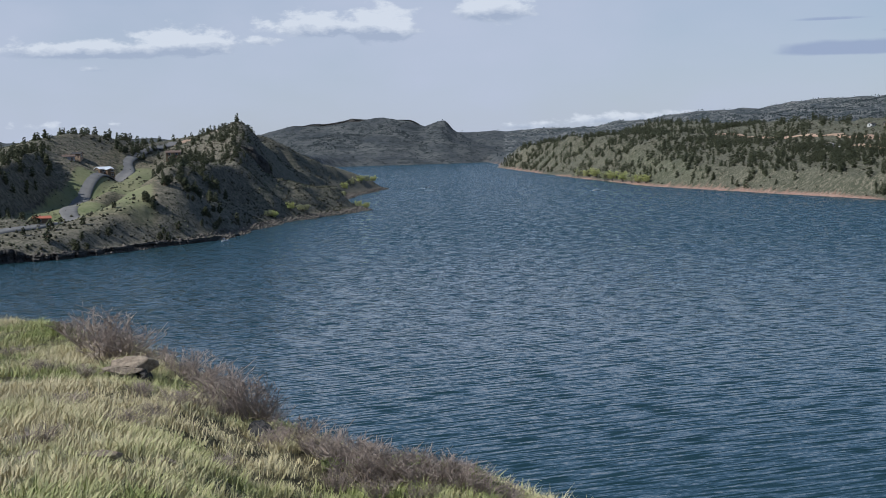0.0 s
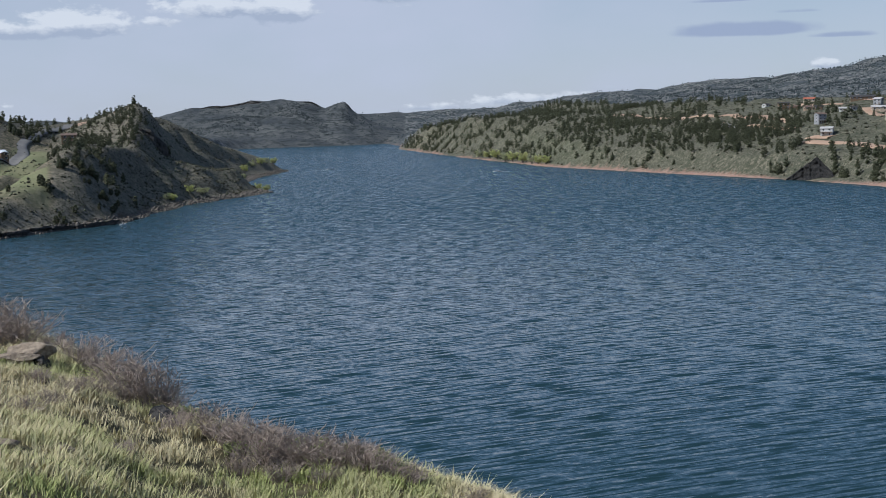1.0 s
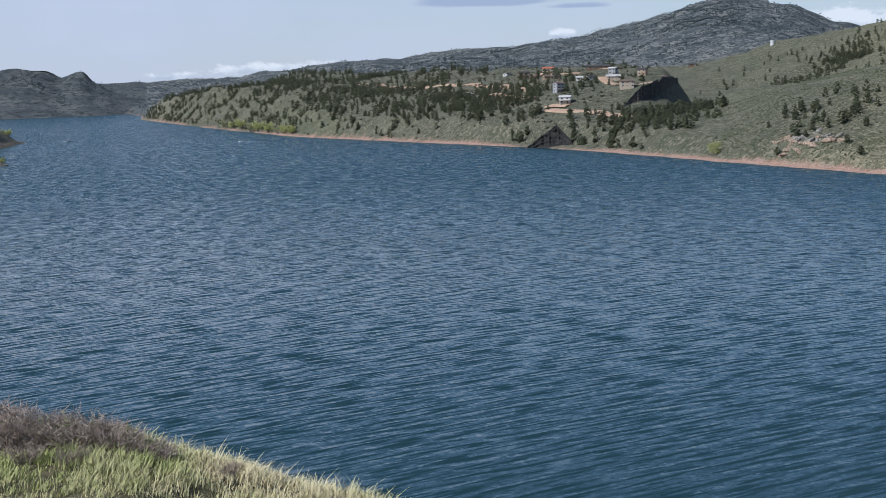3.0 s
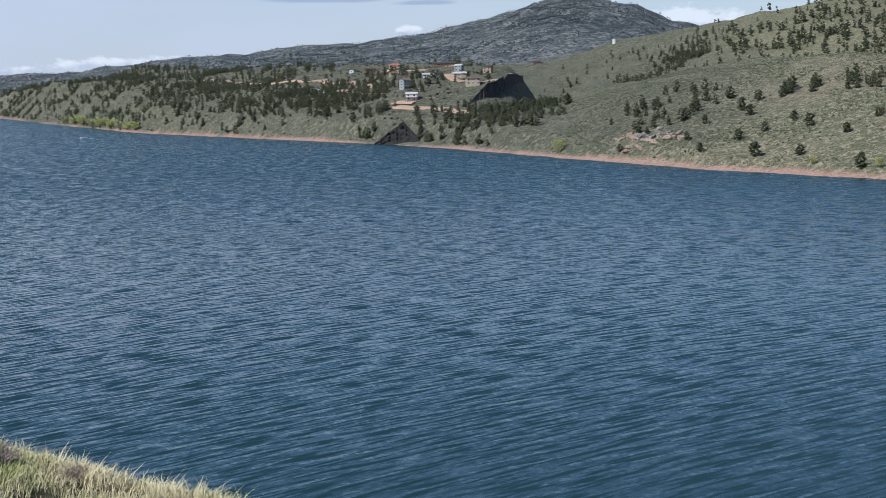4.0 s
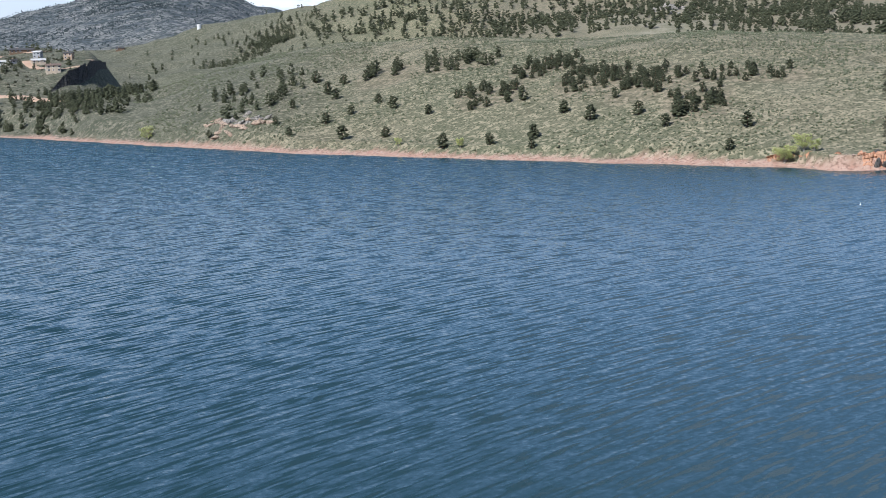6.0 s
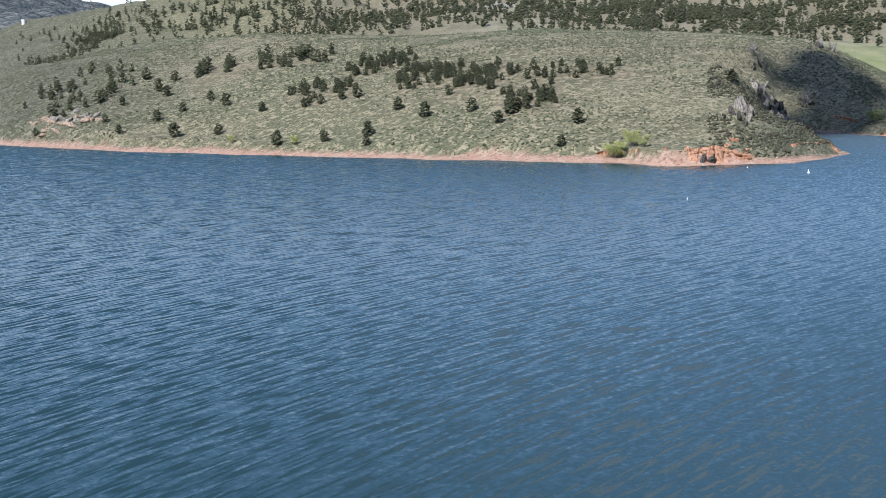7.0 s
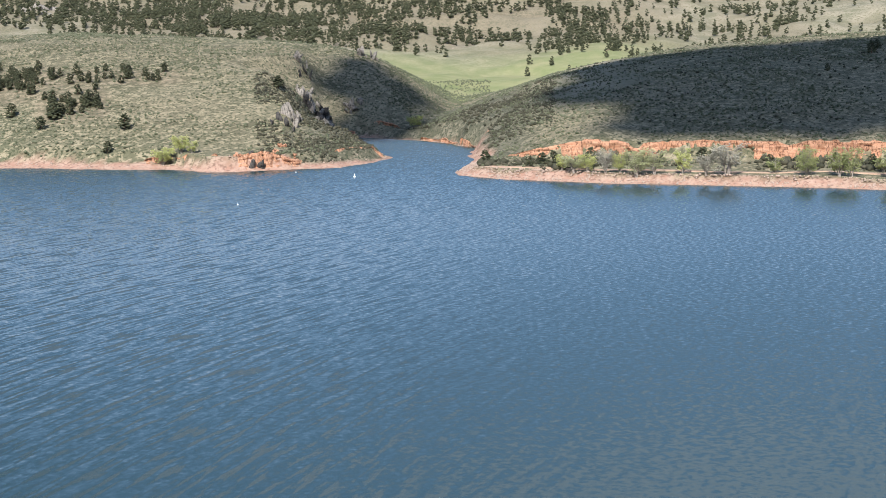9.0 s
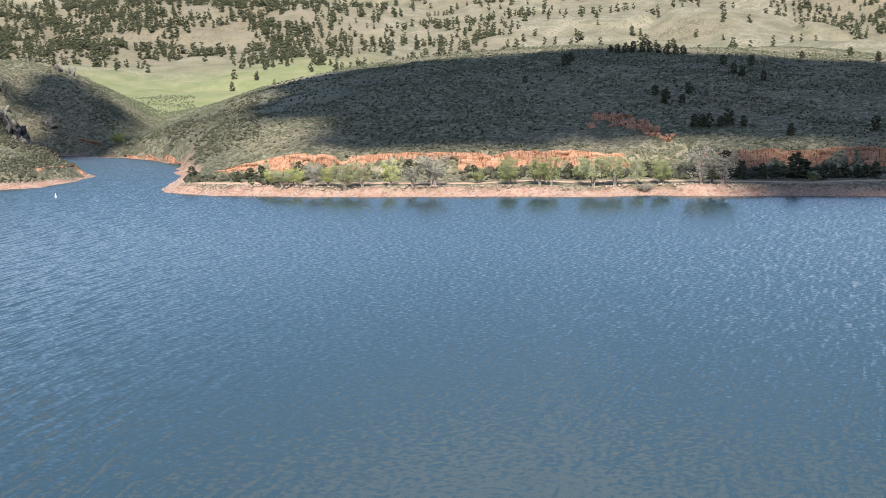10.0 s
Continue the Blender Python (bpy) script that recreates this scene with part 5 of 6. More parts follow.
for line, wide in (([(12.41, 1766), (13.72, 1646), (15.15, 1586), (16.57, 1478), (17.85, 1370)], 10), ([(18.1, 1246), (18.98, 1222), (19.87, 1194), (20.8, 1182), (21.6, 1172)], 15), ([(18.2, 1262), (18.6, 1252), (19.0, 1246)], 16),
                   ([(21.22, 1308), (21.88, 1332), (22.5, 1342)], 14), ([(18.0, 1590), (18.57, 1500), (19.46, 1484)], 12), ([(15.9, 1442), (16.79, 1392), (17.67, 1330)], 8), ([(19.8, 1520), (20.5, 1500), (20.9, 1480)], 14),
                   ([(20.2, 1395), (20.6, 1350), (20.9, 1330)], 9), ([(10.8, 1850), (11.6, 1810), (12.41, 1766)], 9), ([(22.4, 1400), (22.6, 1412), (22.7, 1425)], 14)):
    drape("dirt_track", line, wide, DIRT, "reddish graded dirt track between the houses", 0.5)

WALLS = {"white": plain("white_stucco", (0.46, 0.45, 0.43), (0.58, 0.57, 0.55), 0.8), "cream": plain("cream_stucco", (0.36, 0.29, 0.22), (0.46, 0.39, 0.31), 0.8), "brown": plain("brown_boards", (0.11, 0.075, 0.05), (0.18, 0.125, 0.085), 0.8),
         "grey": plain("grey_boards", (0.24, 0.24, 0.25), (0.34, 0.34, 0.35), 0.8), "tan": plain("tan_boards", (0.28, 0.20, 0.14), (0.38, 0.28, 0.2), 0.8)}
ROOFS = {"dark": plain("dark_shingles", (0.045, 0.042, 0.042), (0.085, 0.08, 0.078), 1.2), "white": plain("white_metal_roof", (0.66, 0.67, 0.70), (0.76, 0.77, 0.79), 1.0, 0.5), "red": plain("red_tiles", (0.36, 0.11, 0.07), (0.46, 0.17, 0.11), 1.2),
         "brown": plain("brown_shingles", (0.12, 0.085, 0.07), (0.19, 0.14, 0.115), 1.2), "pale": plain("pale_shingles", (0.40, 0.38, 0.37), (0.52, 0.50, 0.48), 1.2)}
PANE = material("window_glass")
finish(PANE[1], (0.03, 0.035, 0.045, 1), 0.08)
PANE = PANE[0]
TRIM = plain("white_trim", (0.62, 0.61, 0.59), (0.72, 0.71, 0.69), 1.5)


def house(a, d, wide, deep, storeys, turn, wall, roof, label, wing=0.0, rise=0.32, deck=False):
    """A gabled house that faces the lake, turned by some degrees, on a footing in the slope."""
    x, y, z = spot(a, d)
    ob = root("house", pose(x, y, z, 0, 0, -a + turn), label, "house")
    h, w, e = 2.8 * storeys, wide / 2, deep / 2
    top = h + rise * e

    def gable(x0, x1, y0, y1, h0, along_x=True):
        if along_x:
            m, t = (y0 + y1) / 2, h0 + rise * (y1 - y0) / 2
            v = [(x0, y0, -3), (x1, y0, -3), (x1, y1, -3), (x0, y1, -3), (x0, y0, h0), (x1, y0, h0), (x1, y1, h0), (x0, y1, h0), (x0, m, t), (x1, m, t)]
            return v, [(0, 1, 5, 4), (1, 2, 6, 9, 5), (2, 3, 7, 6), (3, 0, 4, 8, 7), (4, 5, 9, 8), (6, 7, 8, 9), (3, 2, 1, 0)]
        v, f = gable(y0, y1, x0, x1, h0)
        return [(q, p, r) for p, q, r in v], [g[::-1] for g in f]

    def slabs(x0, x1, y0, y1, h0, along_x=True, over=0.6, thick=0.25):
        if not along_x:
            v, f = slabs(y0, y1, x0, x1, h0)
            return [(q, p, r) for p, q, r in v], [g[::-1] for g in f]
        m, t = (y0 + y1) / 2, h0 + rise * (y1 - y0) / 2
        out = []
        for edge in (y0, y1):
            away = edge + (over if edge > m else -over)
            low = h0 - rise * over
            v = [(x0 - over, away, low), (x1 + over, away, low), (x1 + over, m, t), (x0 - over, m, t)]
            v += [(p, q, r + thick) for p, q, r in v]
            f = [(0, 1, 2, 3), (4, 7, 6, 5), (0, 4, 5, 1), (1, 5, 6, 2), (2, 6, 7, 3), (3, 7, 4, 0)]
            out.append((v, f))
        return merge(out)
    part("wall", *gable(-w, w, -e, e, h), WALLS[wall], ob)
    part("roof", *slabs(-w, w, -e, e, h + 0.02), ROOFS[roof], ob)
    if wing:
        part("wing", *gable(w - wing - 1.0, w - 1.0, -e - 4, -e + 1, h - 0.4, False), WALLS[wall], ob)
        part("wing_roof", *slabs(w - wing - 1.0, w - 1.0, -e - 4, 0, h - 0.38, False), ROOFS[roof], ob)
    part("chimney", *box(-w * 0.4, -w * 0.4 + 0.9, 0.4, 1.3, h, top + 0.9), WALLS["tan"], ob)
    cols = max(2, int(wide / 3.6))
    for s in range(storeys):
        for c in range(cols):
            cx = -w + wide * (c + 0.5) / cols
            front = -e - (4 if wing and w - wing - 1.0 < cx < w - 1.0 else 0)
            if s == 0 and c == cols // 2 and not wing:
                part("door", *box(cx - 0.5, cx + 0.5, front - 0.06, front + 0.05, 0, 2.1), ROOFS["brown"], ob)
                continue
            zz = 0.9 + 2.8 * s
            win = part("window", *box(cx - 0.95, cx + 0.95, front - 0.05, front + 0.06, zz, zz + 1.5), TRIM, ob)
            part("pane", *box(cx - 0.82, cx + 0.82, front - 0.08, front - 0.04, zz + 0.12, zz + 1.38), PANE, win)
        for side in (-1, 1):
            win = part("window", *box(side * w - 0.05, side * w + 0.05, -0.9, 0.9, 0.9 + 2.8 * s, 2.4 + 2.8 * s), TRIM, ob)
            part("pane", *box(side * w - 0.08, side * w + 0.08, -0.78, 0.78, 1.02 + 2.8 * s, 2.28 + 2.8 * s), PANE, win)
    if deck:
        part("deck", *box(-w - 0.5, w + 0.5, -e - 2.6, -e - 0.02, 2.5, 2.75), WALLS["brown"], ob)
        for k in range(4):
            px = -w + k * wide / 3
            part("deck_post", *box(px - 0.12, px + 0.12, -e - 2.5, -e - 2.26, -3, 2.5), WALLS["brown"], ob)
        part("railing", *merge([box(-w - 0.5, w + 0.5, -e - 2.6, -e - 2.54, 3.6, 3.7)] + [box(-w - 0.5 + q * (wide + 1) / 10 - 0.04, -w - 0.5 + q * (wide + 1) / 10 + 0.04, -e - 2.6, -e - 2.54, 2.75, 3.6) for q in range(11)]), TRIM, ob)
    return ob


HOUSES = [
    (14.95, 1480, 8, 9, 1, 55, "grey", "pale", "small grey house with a pale roof on the plateau edge"), (15.3, 1452, 6, 6, 1, 20, "cream", "pale", "small cream shed with a pale roof"),
    (16.5, 1650, 9, 7, 1, 50, "white", "dark", "white house with a dark roof among shrubs"), (17.15, 1570, 13, 9, 2, 10, "brown", "dark", "dark brown house among pines on the plateau"),
    (17.55, 1500, 9, 8, 1, -25, "brown", "brown", "low brown wooden house with brown roof"), (18.1, 1600, 13, 10, 1, 5, "cream", "red", "cream house with a reddish tiled roof"),
    (18.05, 1440, 8, 8, 1, 15, "tan", "brown", "tan wooden house with brown shingles"), (18.45, 1440, 8, 8, 1, -10, "brown", "dark", "dark wooden house beside a tan one"),
] + [
    (18.5, 1330, 9, 9, 3, 30, "grey", "brown", "tall grey three-storey house on the hillside"), (18.75, 1254, 11, 9, 2, -8, "white", "pale", "white two-storey house on a red dirt terrace"),
    (19.32, 1395, 7, 7, 1, 0, "white", "pale", "small white house with a pale roof"), (19.75, 1392, 9, 8, 1, 25, "grey", "dark", "grey house with a dark roof"),
    (20.05, 1505, 26, 12, 1, 4, "brown", "dark", "long dark lodge on the highest part of the plateau"), (20.62, 1425, 8, 8, 2, -20, "grey", "pale", "pale grey house with a light metal roof"),
    (20.62, 1385, 14, 10, 1, 10, "cream", "pale", "wide cream house with a pale roof"), (21.75, 1405, 9, 9, 2, -15, "tan", "dark", "tan house with a dark roof by the cliff"),
    (21.15, 1300, 14, 9, 2, 6, "cream", "brown", "cream house with two front gables above the cliff"), (23.66, 2240, 14, 10, 1, 0, "brown", "dark", "distant dark ranch house on the grassy ridge"),
    (-13.05, 1036, 11, 10, 2, 25, "brown", "white", "dark two-storey house with a bright white metal roof by the road"), (-15.4, 792, 9, 7, 1, 10, "brown", "red", "low house with a red tiled roof by the road"),
    (-10.4, 1122, 12, 9, 2, -5, "brown", "brown", "dark brown house among pines near the hilltop"), (-14.35, 1052, 9, 8, 1, 10, "grey", "brown", "grey house half hidden by pines"),
    (-14.0, 1060, 7, 7, 1, -20, "tan", "dark", "small tan house among the pines"),
]
for i, row in enumerate(HOUSES):
    house(row[0], row[1], row[2] * 0.88, row[3] * 0.88, *row[4:], wing=5.0 if i in (14, 16, 18) else 0.0, deck=i in (8, 9, 18))


def water_tower():
    x, y, z = spot(26.68, 2182)
    ob = root("water_tank", pose(x, y, z, 0, 0, 0), "white cylindrical water tank on the grassy ridge", "tank")
    part("tank", *tube([(0, 0, -2), (0, 0, 0.2), (0, 0, 5.6), (0, 0, 6)], [3, 3, 3, 2.8], 20), WALLS["white"], ob)
    part("tank_roof", *tube([(0, 0, 6), (0, 0, 6.2), (0, 0, 6.9)], [3.1, 3.0, 0.3], 20), ROOFS["pale"], ob)


water_tower()
HULL = plain("white_gelcoat", (0.74, 0.75, 0.76), (0.82, 0.82, 0.83), 1.0, 0.3)
BLUE_TRIM = plain("blue_gelcoat", (0.05, 0.09, 0.20), (0.08, 0.13, 0.26), 1.0, 0.3)
FOAM = plain("foam", (0.62, 0.66, 0.68), (0.80, 0.82, 0.83), 0.6)


def motorboat(x, y, turn, size, label):
    ob = root("motorboat", Matrix.LocRotScale((x, y, 0), Euler((0, 0, radians(turn))), (size, size, size)), label, "boat", "boats on the lake")
    ribs = []
    for t, half, keel in ((-3.2, 1.05, -0.25), (-1.5, 1.15, -0.35), (0.5, 1.12, -0.35), (2.0, 0.85, -0.25), (2.9, 0.4, 0.0), (3.4, 0.03, 0.35)):
        ribs.append([(t, -half, 0.75 + 0.05 * t * (t > 0)), (t, -half * 0.8, 0.1), (t, 0, keel), (t, half * 0.8, 0.1), (t, half, 0.75 + 0.05 * t * (t > 0))])
    v = [p for rib in ribs for p in rib]
    f = [(i * 5 + k, i * 5 + k + 1, (i + 1) * 5 + k + 1, (i + 1) * 5 + k) for i in range(5) for k in range(4)] + [(4, 3, 2, 1, 0)]
    part("hull", v, f, HULL, ob)
    part("deck", [p for rib in ribs for p in (rib[0], rib[4])], [(i * 2, i * 2 + 2, i * 2 + 3, i * 2 + 1) for i in range(5)], HULL, ob)
    part("stripe", *merge([box(-3.1, 2.0, -1.17, -1.10, 0.45, 0.62), box(-3.1, 2.0, 1.10, 1.17, 0.45, 0.62)]), BLUE_TRIM, ob)
    part("windscreen", [(0.3, -0.9, 0.75), (0.3, 0.9, 0.75), (0.0, 0.75, 1.35), (0.0, -0.75, 1.35), (0.36, -0.9, 0.75), (0.36, 0.9, 0.75), (0.06, 0.75, 1.35), (0.06, -0.75, 1.35)],
         [(0, 3, 2, 1), (4, 5, 6, 7), (0, 1, 5, 4), (2, 3, 7, 6), (1, 2, 6, 5), (3, 0, 4, 7)], PANE, ob)
    part("canopy", *box(-1.4, 0.2, -0.9, 0.9, 1.9, 1.98), BLUE_TRIM, ob)
    for px, py in ((-1.3, -0.85), (-1.3, 0.85), (0.1, -0.85), (0.1, 0.85)):
        part("canopy_post", *box(px - 0.03, px + 0.03, py - 0.03, py + 0.03, 0.7, 1.9), HULL, ob)
    part("outboard_motor", *merge([box(-3.75, -3.25, -0.22, 0.22, 0.5, 1.25), box(-3.6, -3.4, -0.1, 0.1, -0.5, 0.5)]), ROOFS["dark"], ob)


def wake(x, y, turn, length, wide, seed):
    rng = np.random.default_rng(seed)
    shapes = []
    for k in range(90):
        u = rng.uniform(0, 1) ** 1.4
        side = rng.choice((-1, 1)) * rng.uniform(0.1, 1) * wide * (0.35 + u)
        shapes.append(ball(rng, (-3.5 - u * length, side, 0.02), rng.uniform(0.3, 0.9) * (1.1 - 0.7 * u), 0.5, (1.6, 0.6, 0.14)))
    v, f = join(shapes)
    ob = new("wake", fill_mesh("wake", v, f, FOAM))
    ob.matrix_basis = pose(x, y, 0, 0, 0, turn)
    tagged(ob, "white foam behind the boat", "foam", kind="stuff")


motorboat(155, 1455, 165, 1.15, "white motorboat under way with a white wake")
wake(155, 1455, 165, 9, 1.4, 1)
motorboat(-14, 1668, 20, 1.0, "small white motorboat far out on the lake")
wake(-14, 1668, 20, 7, 1.0, 2)
motorboat(-121, 806, 60, 0.8, "small boat moored by the rocky shore")


def buoy(a, d, size):
    x, y = at(a, d)
    ob = root("buoy", Matrix.LocRotScale((x, y, 0), None, (size, size, size)), "white marker buoy floating off the headland", "buoy", "buoys")
    part("float", *tube([(0, 0, -0.4), (0, 0, -0.1), (0, 0, 0.25), (0, 0, 0.4)], [0.35, 0.5, 0.5, 0.3], 14), HULL, ob)
    part("mast", *tube([(0, 0, 0.4), (0, 0, 1.3), (0, 0, 1.4)], [0.16, 0.12, 0.05], 10), HULL, ob)


for a, d, size in ((56.6, 563, 1.0), (52.0, 474, 0.5), (54.3, 588, 0.45)):
    buoy(a, d, size)


# ---- the near bank: grass, bare shrubs, stones ----
def grass_material():
    mat, add = material("bank_grass")
    tone = add("ShaderNodeAttribute", attribute_name="tone").outputs["Fac"]
    where = add("ShaderNodeNewGeometry").outputs["Position"]
    dry = mix_of(add, noise_of(add, where, 3.0, 3), (0.46, 0.39, 0.21), (0.74, 0.64, 0.42))
    green = mix_of(add, noise_of(add, where, 2.0, 3), (0.20, 0.24, 0.075), (0.44, 0.45, 0.18))
    finish(add, mix_of(add, tone, dry, green), 0.7)
    return mat


GRASS = grass_material()
TWIG_BROWN = plain("bare_twigs", (0.19, 0.15, 0.122), (0.40, 0.325, 0.275), 4.0)


def grass():
    rng = np.random.default_rng(15)
    az, r = sow(rng, 52000, -19, 13.5, 13, 54)
    re = curve(az, *EDGE[:2])
    x, y = at(az, r)
    keep = (r < re + 4) & (rng.uniform(0, 1, len(r)) < 0.28 + 0.72 * step(-0.35, 0.35, 0.7 * rough(x, y, 2.2, 111) + 0.9 * rough(x, y, 0.8, 112)))
    az, r = az[keep], r[keep]
    per = 10
    az, r = np.repeat(az, per), np.repeat(r, per)
    tuft = np.repeat(rng.uniform(0, 1, len(r) // per), per)
    x, y = at(az, r)
    x, y = x + rng.normal(0, 0.06, len(x)), y + rng.normal(0, 0.06, len(x))
    z = height(x, y)[0]
    patch = rough(x, y, 3.0, 113) + 0.6 * rough(x, y, 1.1, 114)
    tone = np.clip(0.27 + 0.8 * patch + 0.55 * (tuft - 0.5) + rng.normal(0, 0.12, len(x)), 0, 1)
    tall = rng.uniform(0.08, 0.21, len(x)) * (0.35 + 0.45 * step(-0.4, 0.4, rough(x, y, 0.8, 112)) + 0.6 * tuft + 0.9 * tuft ** 10 + 0.45 * rough(x, y, 1.4, 115)) * (1.05 - 0.25 * tone)
    t, bend = rng.uniform(0, 6.28, len(x)), rng.uniform(0.3, 1.35, len(x))
    lx, ly = np.cos(t) * bend * tall + 0.12 * tall, np.sin(t) * bend * tall
    w = rng.uniform(0.0045, 0.0095, len(x))
    sx, sy = np.cos(t + 1.57) * w, np.sin(t + 1.57) * w
    v = np.stack([np.stack([x - sx, y - sy, z - 0.02], -1), np.stack([x + sx, y + sy, z - 0.02], -1), np.stack([x + lx * 0.35 + sx * 0.8, y + ly * 0.35 + sy * 0.8, z + tall * 0.6], -1),
                  np.stack([x + lx * 0.35 - sx * 0.8, y + ly * 0.35 - sy * 0.8, z + tall * 0.6], -1), np.stack([x + lx, y + ly, z + tall], -1)], 1)
    base = (np.arange(len(x)) * 5)[:, None, None]
    f = (base + np.array([(0, 1, 2), (0, 2, 3), (3, 2, 4)])).reshape(-1, 3)
    me = fill_mesh("grass", v.reshape(-1, 3), f, GRASS)
    me.attributes.new("tone", "FLOAT", "POINT").data.foreach_set("value", np.repeat(tone, 5).astype(np.float32))
    print("blades", len(x))
    tagged(new("grass", me), "green and straw-coloured tufted grass on the near bank", "grass", kind="stuff")


grass()


def shrub_variant(seed, stems=40):
    """A leafless thicket one unit high and about one and a half wide."""
    rng = np.random.default_rng(seed)
    limbs = []
    for s in range(stems):
        t, lean = rng.uniform(0, 6.28), rng.uniform(0.1, 0.75)
        tall = rng.uniform(0.55, 1.0) * (1 - 0.35 * lean)
        p0 = Vector((math.cos(t) * 0.22 * rng.uniform(0, 1), math.sin(t) * 0.22 * rng.uniform(0, 1), -0.05))
        p2 = p0 + Vector((math.cos(t) * lean, math.sin(t) * lean, tall))
        p1 = p0.lerp(p2, 0.5) + Vector(rng.normal(0, 0.06, 3))
        limbs.append(tube([p0, p1, p2], [0.017, 0.012, 0.005], 3))
        for b in range(6):
            u = rng.uniform(0.3, 1)
            q0 = p0.lerp(p1, u * 2) if u < 0.5 else p1.lerp(p2, u * 2 - 1)
            q1 = q0 + Vector((rng.normal(0, 0.15), rng.normal(0, 0.15), rng.uniform(0.02, 0.22)))
            limbs.append(tube([q0, q1], [0.008, 0.004], 3))
            q2 = q1 + Vector((rng.normal(0, 0.07), rng.normal(0, 0.07), rng.uniform(0.0, 0.1)))
            limbs.append(tube([q0.lerp(q1, 0.6), q2], [0.0055, 0.0025], 3))
    me = bpy.data.meshes.new("thicket")
    me.from_pydata(*[(v, [], f) for v, f in [merge(limbs)]][0])
    me.materials.append(TWIG_BROWN)
    return me


SHRUBS = [shrub_variant(900 + k) for k in range(4)]
# bare shrubs along the brow: bearing, metres past the brow, width, height
NEAR_SHRUBS = [(-13.6, -1.5, 1.8, 1.05), (-12.6, -1.0, 1.7, 1.0), (-14.6, -0.5, 1.0, 0.5), (-11.4, -0.6, 1.2, 0.55), (-10.5, -0.6, 1.3, 0.6), (-9.6, -0.4, 1.2, 0.6), (-8.5, -1.0, 1.4, 0.95), (-7.7, -0.8, 1.2, 0.95), (-6.0, -0.2, 1.0, 0.5), (-5.1, -0.4, 1.1, 0.6),
               (-4.2, -0.6, 1.2, 0.75), (-3.3, -0.7, 1.2, 0.7), (-2.3, -0.5, 1.1, 0.6), (-1.4, -0.6, 1.1, 0.65), (-0.5, -0.6, 1.0, 0.55), (0.4, -0.5, 1.0, 0.5), (1.3, -0.4, 0.9, 0.42), (2.3, -0.3, 0.8, 0.35), (4.9, 0.0, 0.5, 0.3), (9.2, 0.0, 0.4, 0.3),
               ] + [(-14.0, -9, 0.8, 0.35), (-12.0, -7, 0.7, 0.35), (-10.8, -6.5, 0.8, 0.4), (-9.9, -4.5, 0.8, 0.4), (-15.6, -12, 0.9, 0.35), (-9.0, -3.0, 0.8, 0.45), (-6.9, -2.4, 0.7, 0.45), (-4.4, -2.6, 0.6, 0.4), (-2.8, -2.2, 0.6, 0.4), (-1.0, -2.0, 0.6, 0.35), (-13.2, -2.6, 1.6, 0.7), (-9.0, -0.9, 1.3, 0.8), (-3.8, 0.0, 1.2, 0.6), (-1.9, 0.1, 1.2, 0.6), (-7.2, -0.2, 1.0, 0.6), (0.0, 0.0, 1.0, 0.5), (-16.6, -9, 0.8, 0.3), (-14.8, -17, 0.9, 0.3), (-12.6, -13, 0.8, 0.3), (-11.6, -10, 0.7, 0.3), (-15.9, -26, 0.8, 0.3), (-9.0, -9, 0.6, 0.3)]
for i, (a, past, wide, tall) in enumerate(NEAR_SHRUBS):
    d = float(curve(np.array([a]), *EDGE[:2])[0]) + past
    x, y, z = spot(a, d, 0.03)
    ob = root("bare_shrub", Matrix.LocRotScale((x, y, z), Euler((0, 0, 1.7 * i)), (wide * 0.80, wide * 0.80, tall * 1.22)), "leafless brown shrub on the brow of the bank", "shrub", "bare shrubs on the bank")
    part("thicket", SHRUBS[i % 4], None, None, ob)


def leafy_shrub(i, a, past, wide, tall):
    rng = np.random.default_rng(950 + i)
    d = float(curve(np.array([a]), *EDGE[:2])[0]) + past
    x, y, z = spot(a, d, 0.02)
    ob = root("leafy_shrub", pose(x, y, z), "low shrub with fresh yellow-green leaves in the grass", "shrub", "leafy shrubs on the bank")
    stems, leaves = [], []
    for s in range(26):
        t, u = rng.uniform(0, 6.28), rng.uniform(0, 1) ** 0.5
        tip = Vector((math.cos(t) * u * wide / 2, math.sin(t) * u * wide / 2, tall * rng.uniform(0.5, 1) * (1.1 - 0.5 * u)))
        stems.append(tube([(0.1 * tip.x, 0.1 * tip.y, -0.03), tip * 0.6, tip], [0.008, 0.005, 0.002], 3))
        leaves += [ball(rng, np.array(tip * rng.uniform(0.55, 1.05)) + rng.normal(0, 0.03, 3), rng.uniform(0.012, 0.03), 0.5) for _ in range(16)]
    part("thicket", *merge(stems), TWIG_BROWN, ob)
    part("leaves", fill_mesh("leaves", *join(leaves), SPRING), None, None, ob)


for i, (a, past, wide, tall) in enumerate([(-6.5, -0.2, 0.7, 0.35), (-4.7, -1.3, 0.5, 0.35), (-0.2, -0.1, 0.8, 0.4), (0.6, 0.0, 0.6, 0.35), (-15.2, -0.8, 0.6, 0.3), (1.8, 0.0, 0.5, 0.3), (-3.6, -0.5, 0.5, 0.45), (-2.0, -0.2, 0.6, 0.5), (-0.9, 0.1, 0.7, 0.5), (1.0, 0.1, 0.6, 0.4)]):
    leafy_shrub(i, a, past, wide, tall)

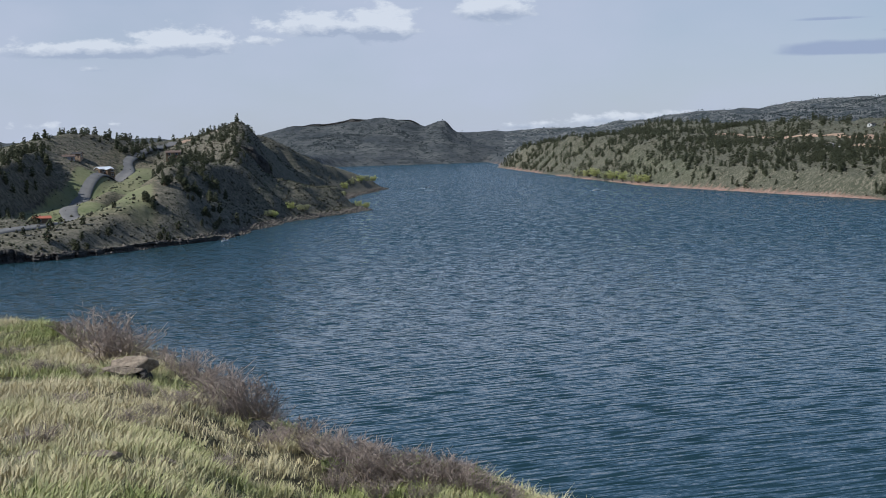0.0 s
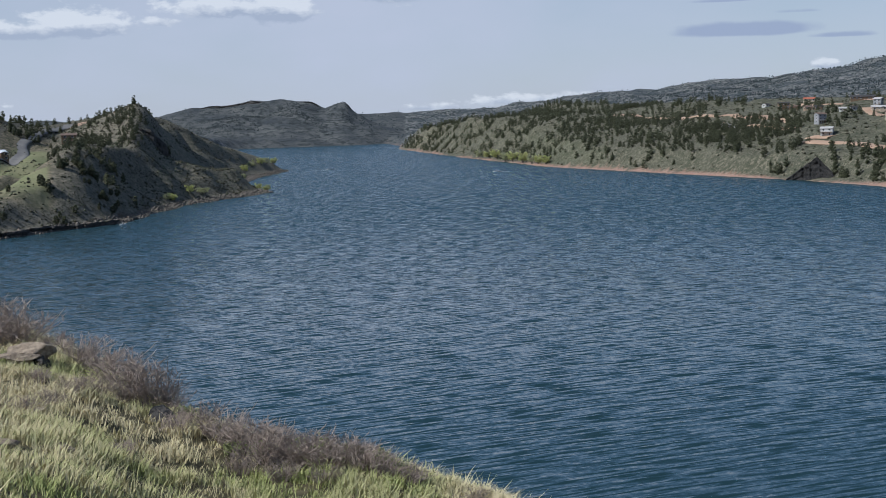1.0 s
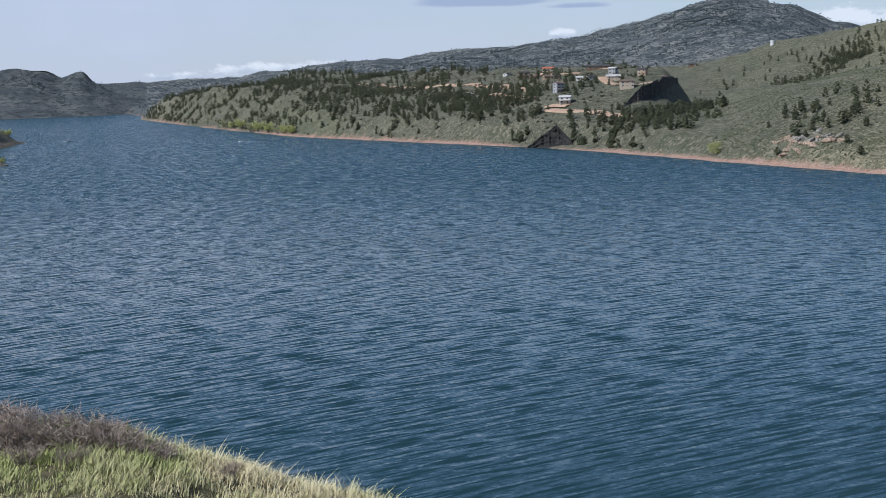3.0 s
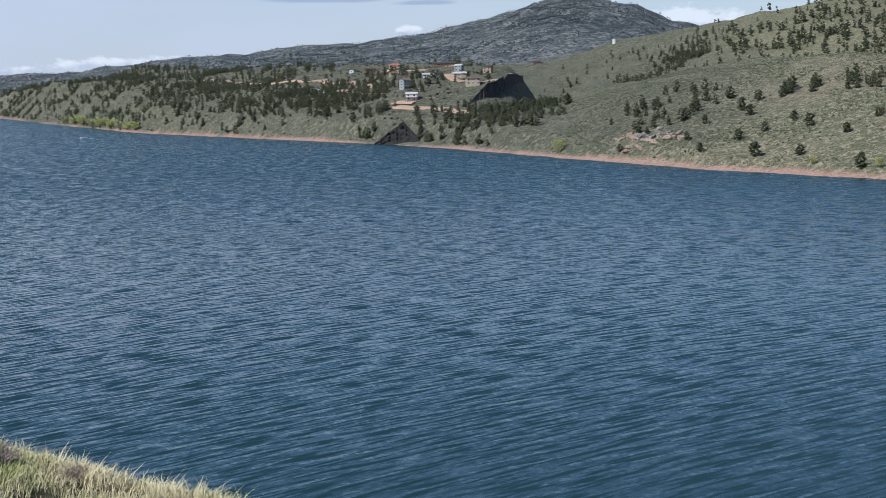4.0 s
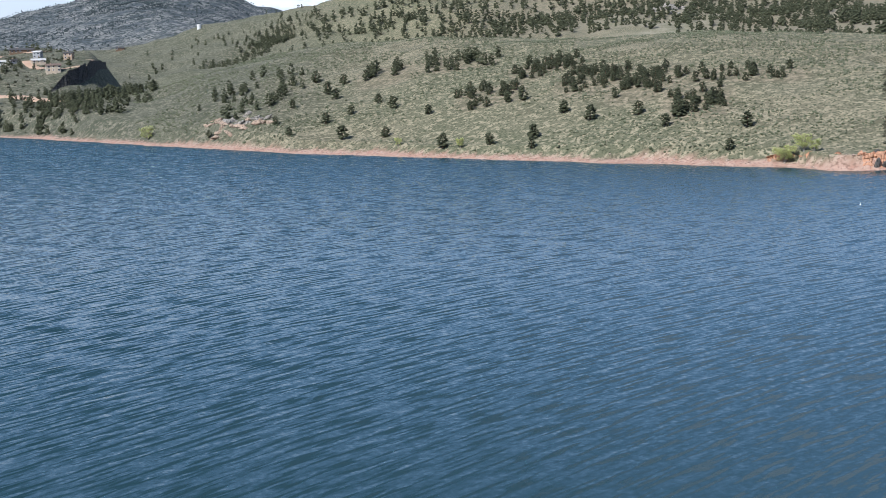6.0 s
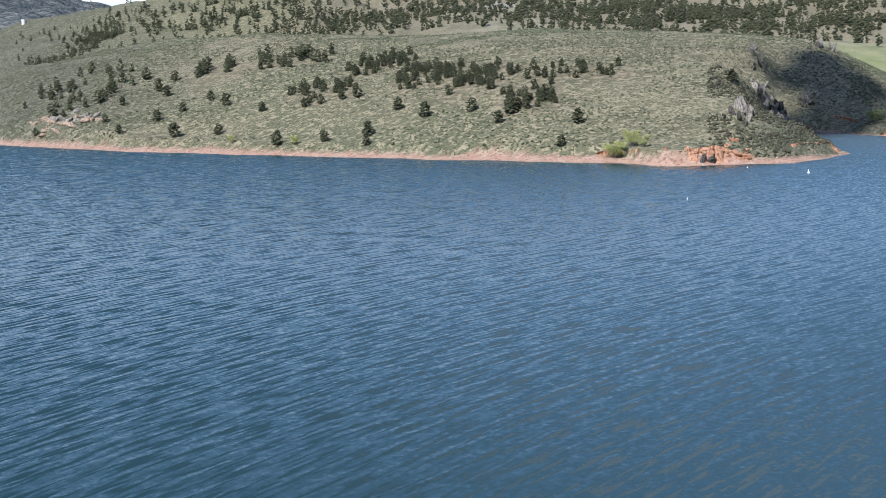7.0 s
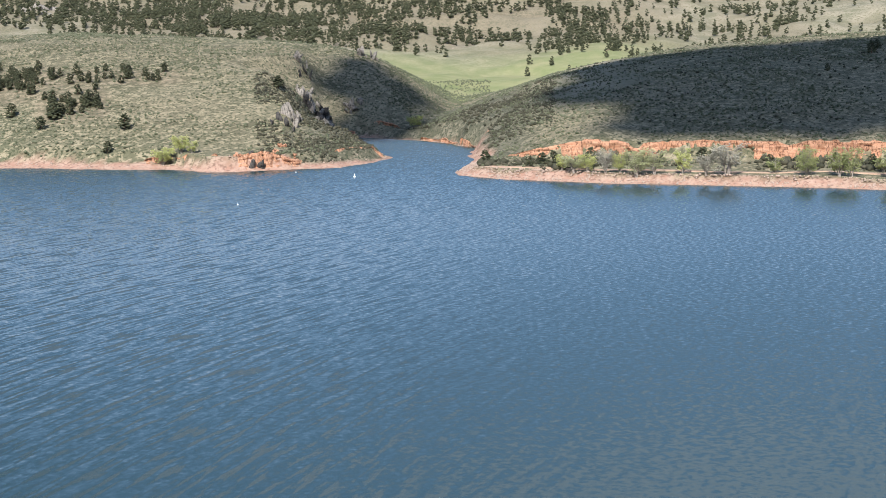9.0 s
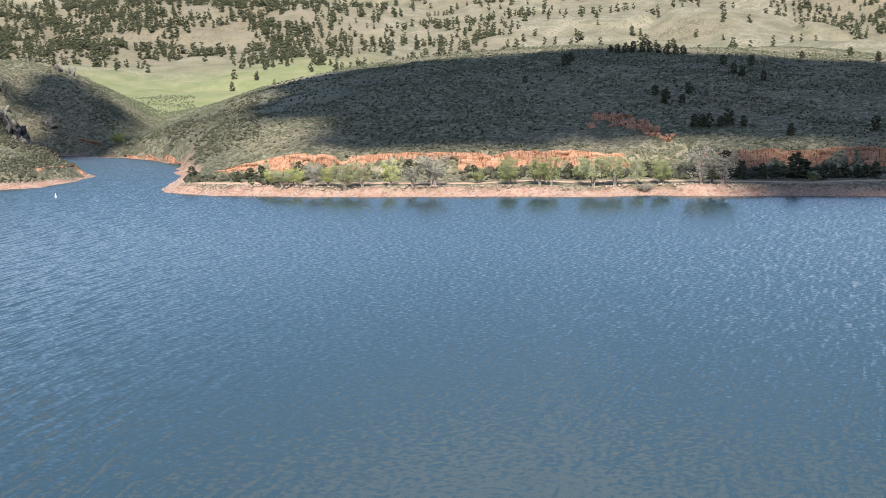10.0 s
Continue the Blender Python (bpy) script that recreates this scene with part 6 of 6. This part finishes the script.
# stones in the grass: bearing, distance, size
SLAB = plain("lichen_slab", (0.16, 0.12, 0.09), (0.44, 0.36, 0.27), 7.0, 0.95, 1.0)
for i, (a, d, size, stretch, turn, label) in enumerate([
        (-12.6, 33.5, 0.74, (1.25, 0.8, 0.66), 10, "flat tan sandstone slab on the bank"), (-12.75, 33.4, 0.50, (1.2, 0.8, 0.26), 20, "flat tan sandstone slab on the bank"), (-11.75, 33.5, 0.42, (1.1, 0.8, 0.6), 70, "dark grey angular rock beside slabs"),
        (-7.2, 29.3, 0.52, (0.8, 0.8, 0.8), 20, "dark cracked rock in the grass"), (-11.2, 20.8, 0.34, (1.3, 0.8, 0.5), 15, "pale tan stone in the grass"), (-13.6, 20.6, 0.30, (1.3, 0.8, 0.5), 50, "pale tan stone in the grass"),
        (-16.2, 19.6, 0.34, (1.4, 0.8, 0.4), 80, "pale tan stone in the grass"), (-14.7, 19.0, 0.30, (1.4, 0.8, 0.4), 120, "pale tan stone in the grass"), (-16.0, 30.5, 0.2, (1.2, 0.8, 0.6), 33, "small tan stone in the grass")]):
    ob = boulder("rock", a, d, size, 400 + i, DARK_ROCK if "grey" in label or "dark" in label else SLAB, label, stretch, turn, 0.1, 0.0, 4)
    if i == 0:
        ob.location.z -= 0.02
    if i == 1:
        ob.location.z += 0.24


# ---- the cumulus cloud over the lake whose shadow lies on the western hill ----
def cloud():
    mat, add = material("cloud_white")
    where = add("ShaderNodeNewGeometry").outputs["Position"]
    white = mix_of(add, noise_of(add, where, 0.02, 4), (0.90, 0.90, 0.91), (0.95, 0.95, 0.95))
    both = add("ShaderNodeMixShader", {0: 0.88, 1: add("ShaderNodeBsdfDiffuse", {"Color": white}).outputs[0], 2: add("ShaderNodeBsdfTranslucent", {"Color": white}).outputs[0]})
    add("ShaderNodeOutputMaterial", {0: both.outputs[0]})
    rng = np.random.default_rng(44)
    high = 1700.0
    ob = root("cloud", pose(0, 0, 0), "white cumulus cloud drifting over the lake", "cloud")
    ob["kind"] = "structure"
    for a, d, size in (((83.2, 580, 27), (88, 585, 32), (84.5, 540, 24), (89, 540, 30), (86, 505, 20)) + ((67.2, 612, 15), (68.8, 609, 15), (70.4, 606, 15), (72, 606, 15), (73.6, 606, 15), (75.2, 607, 15), (69, 622, 18), (72, 620, 19), (75, 620, 20), (78, 624, 19), (81, 627, 21), (84.5, 630, 22), (88, 634, 22), (68.6, 642, 24), (70, 640, 32), (74, 640, 34), (78.5, 640, 36), (83, 650, 42), (88, 655, 44), (67.6, 722, 46)) + ((70, 720, 74), (74, 715, 80), (78.5, 715, 82), (83, 715, 84), (88, 720, 84), (93, 730, 86), (68, 800, 50), (72, 810, 62), (78, 820, 66), (84, 820, 70), (90, 830, 75), (56.8, 790, 26), (57.4, 800, 30), (58.0, 812, 26), (57.0, 845, 30), (57.5, 850, 34), (56.9, 880, 18))):
        x, y, z = spot(a, d)
        lift = (high - z) / SUN_WAY.z
        bm = bmesh.new()
        bmesh.ops.create_icosphere(bm, subdivisions=3, radius=1)
        for v in bm.verts:
            p = v.co * 2.1 + Vector((a, d, size))
            v.co *= 1 + 0.28 * noise.fractal(p, 0.8, 2.0, 4)
            v.co.z *= 0.55 if v.co.z > 0 else 0.25
        me = bpy.data.meshes.new("billow")
        bm.to_mesh(me)
        bm.free()
        me.materials.append(mat)
        billow = new("billow", me)
        billow.parent = ob
        billow.matrix_basis = Matrix.LocRotScale((x + SUN_WAY.x * lift, y + SUN_WAY.y * lift, high), None, (size, size, size))


cloud()
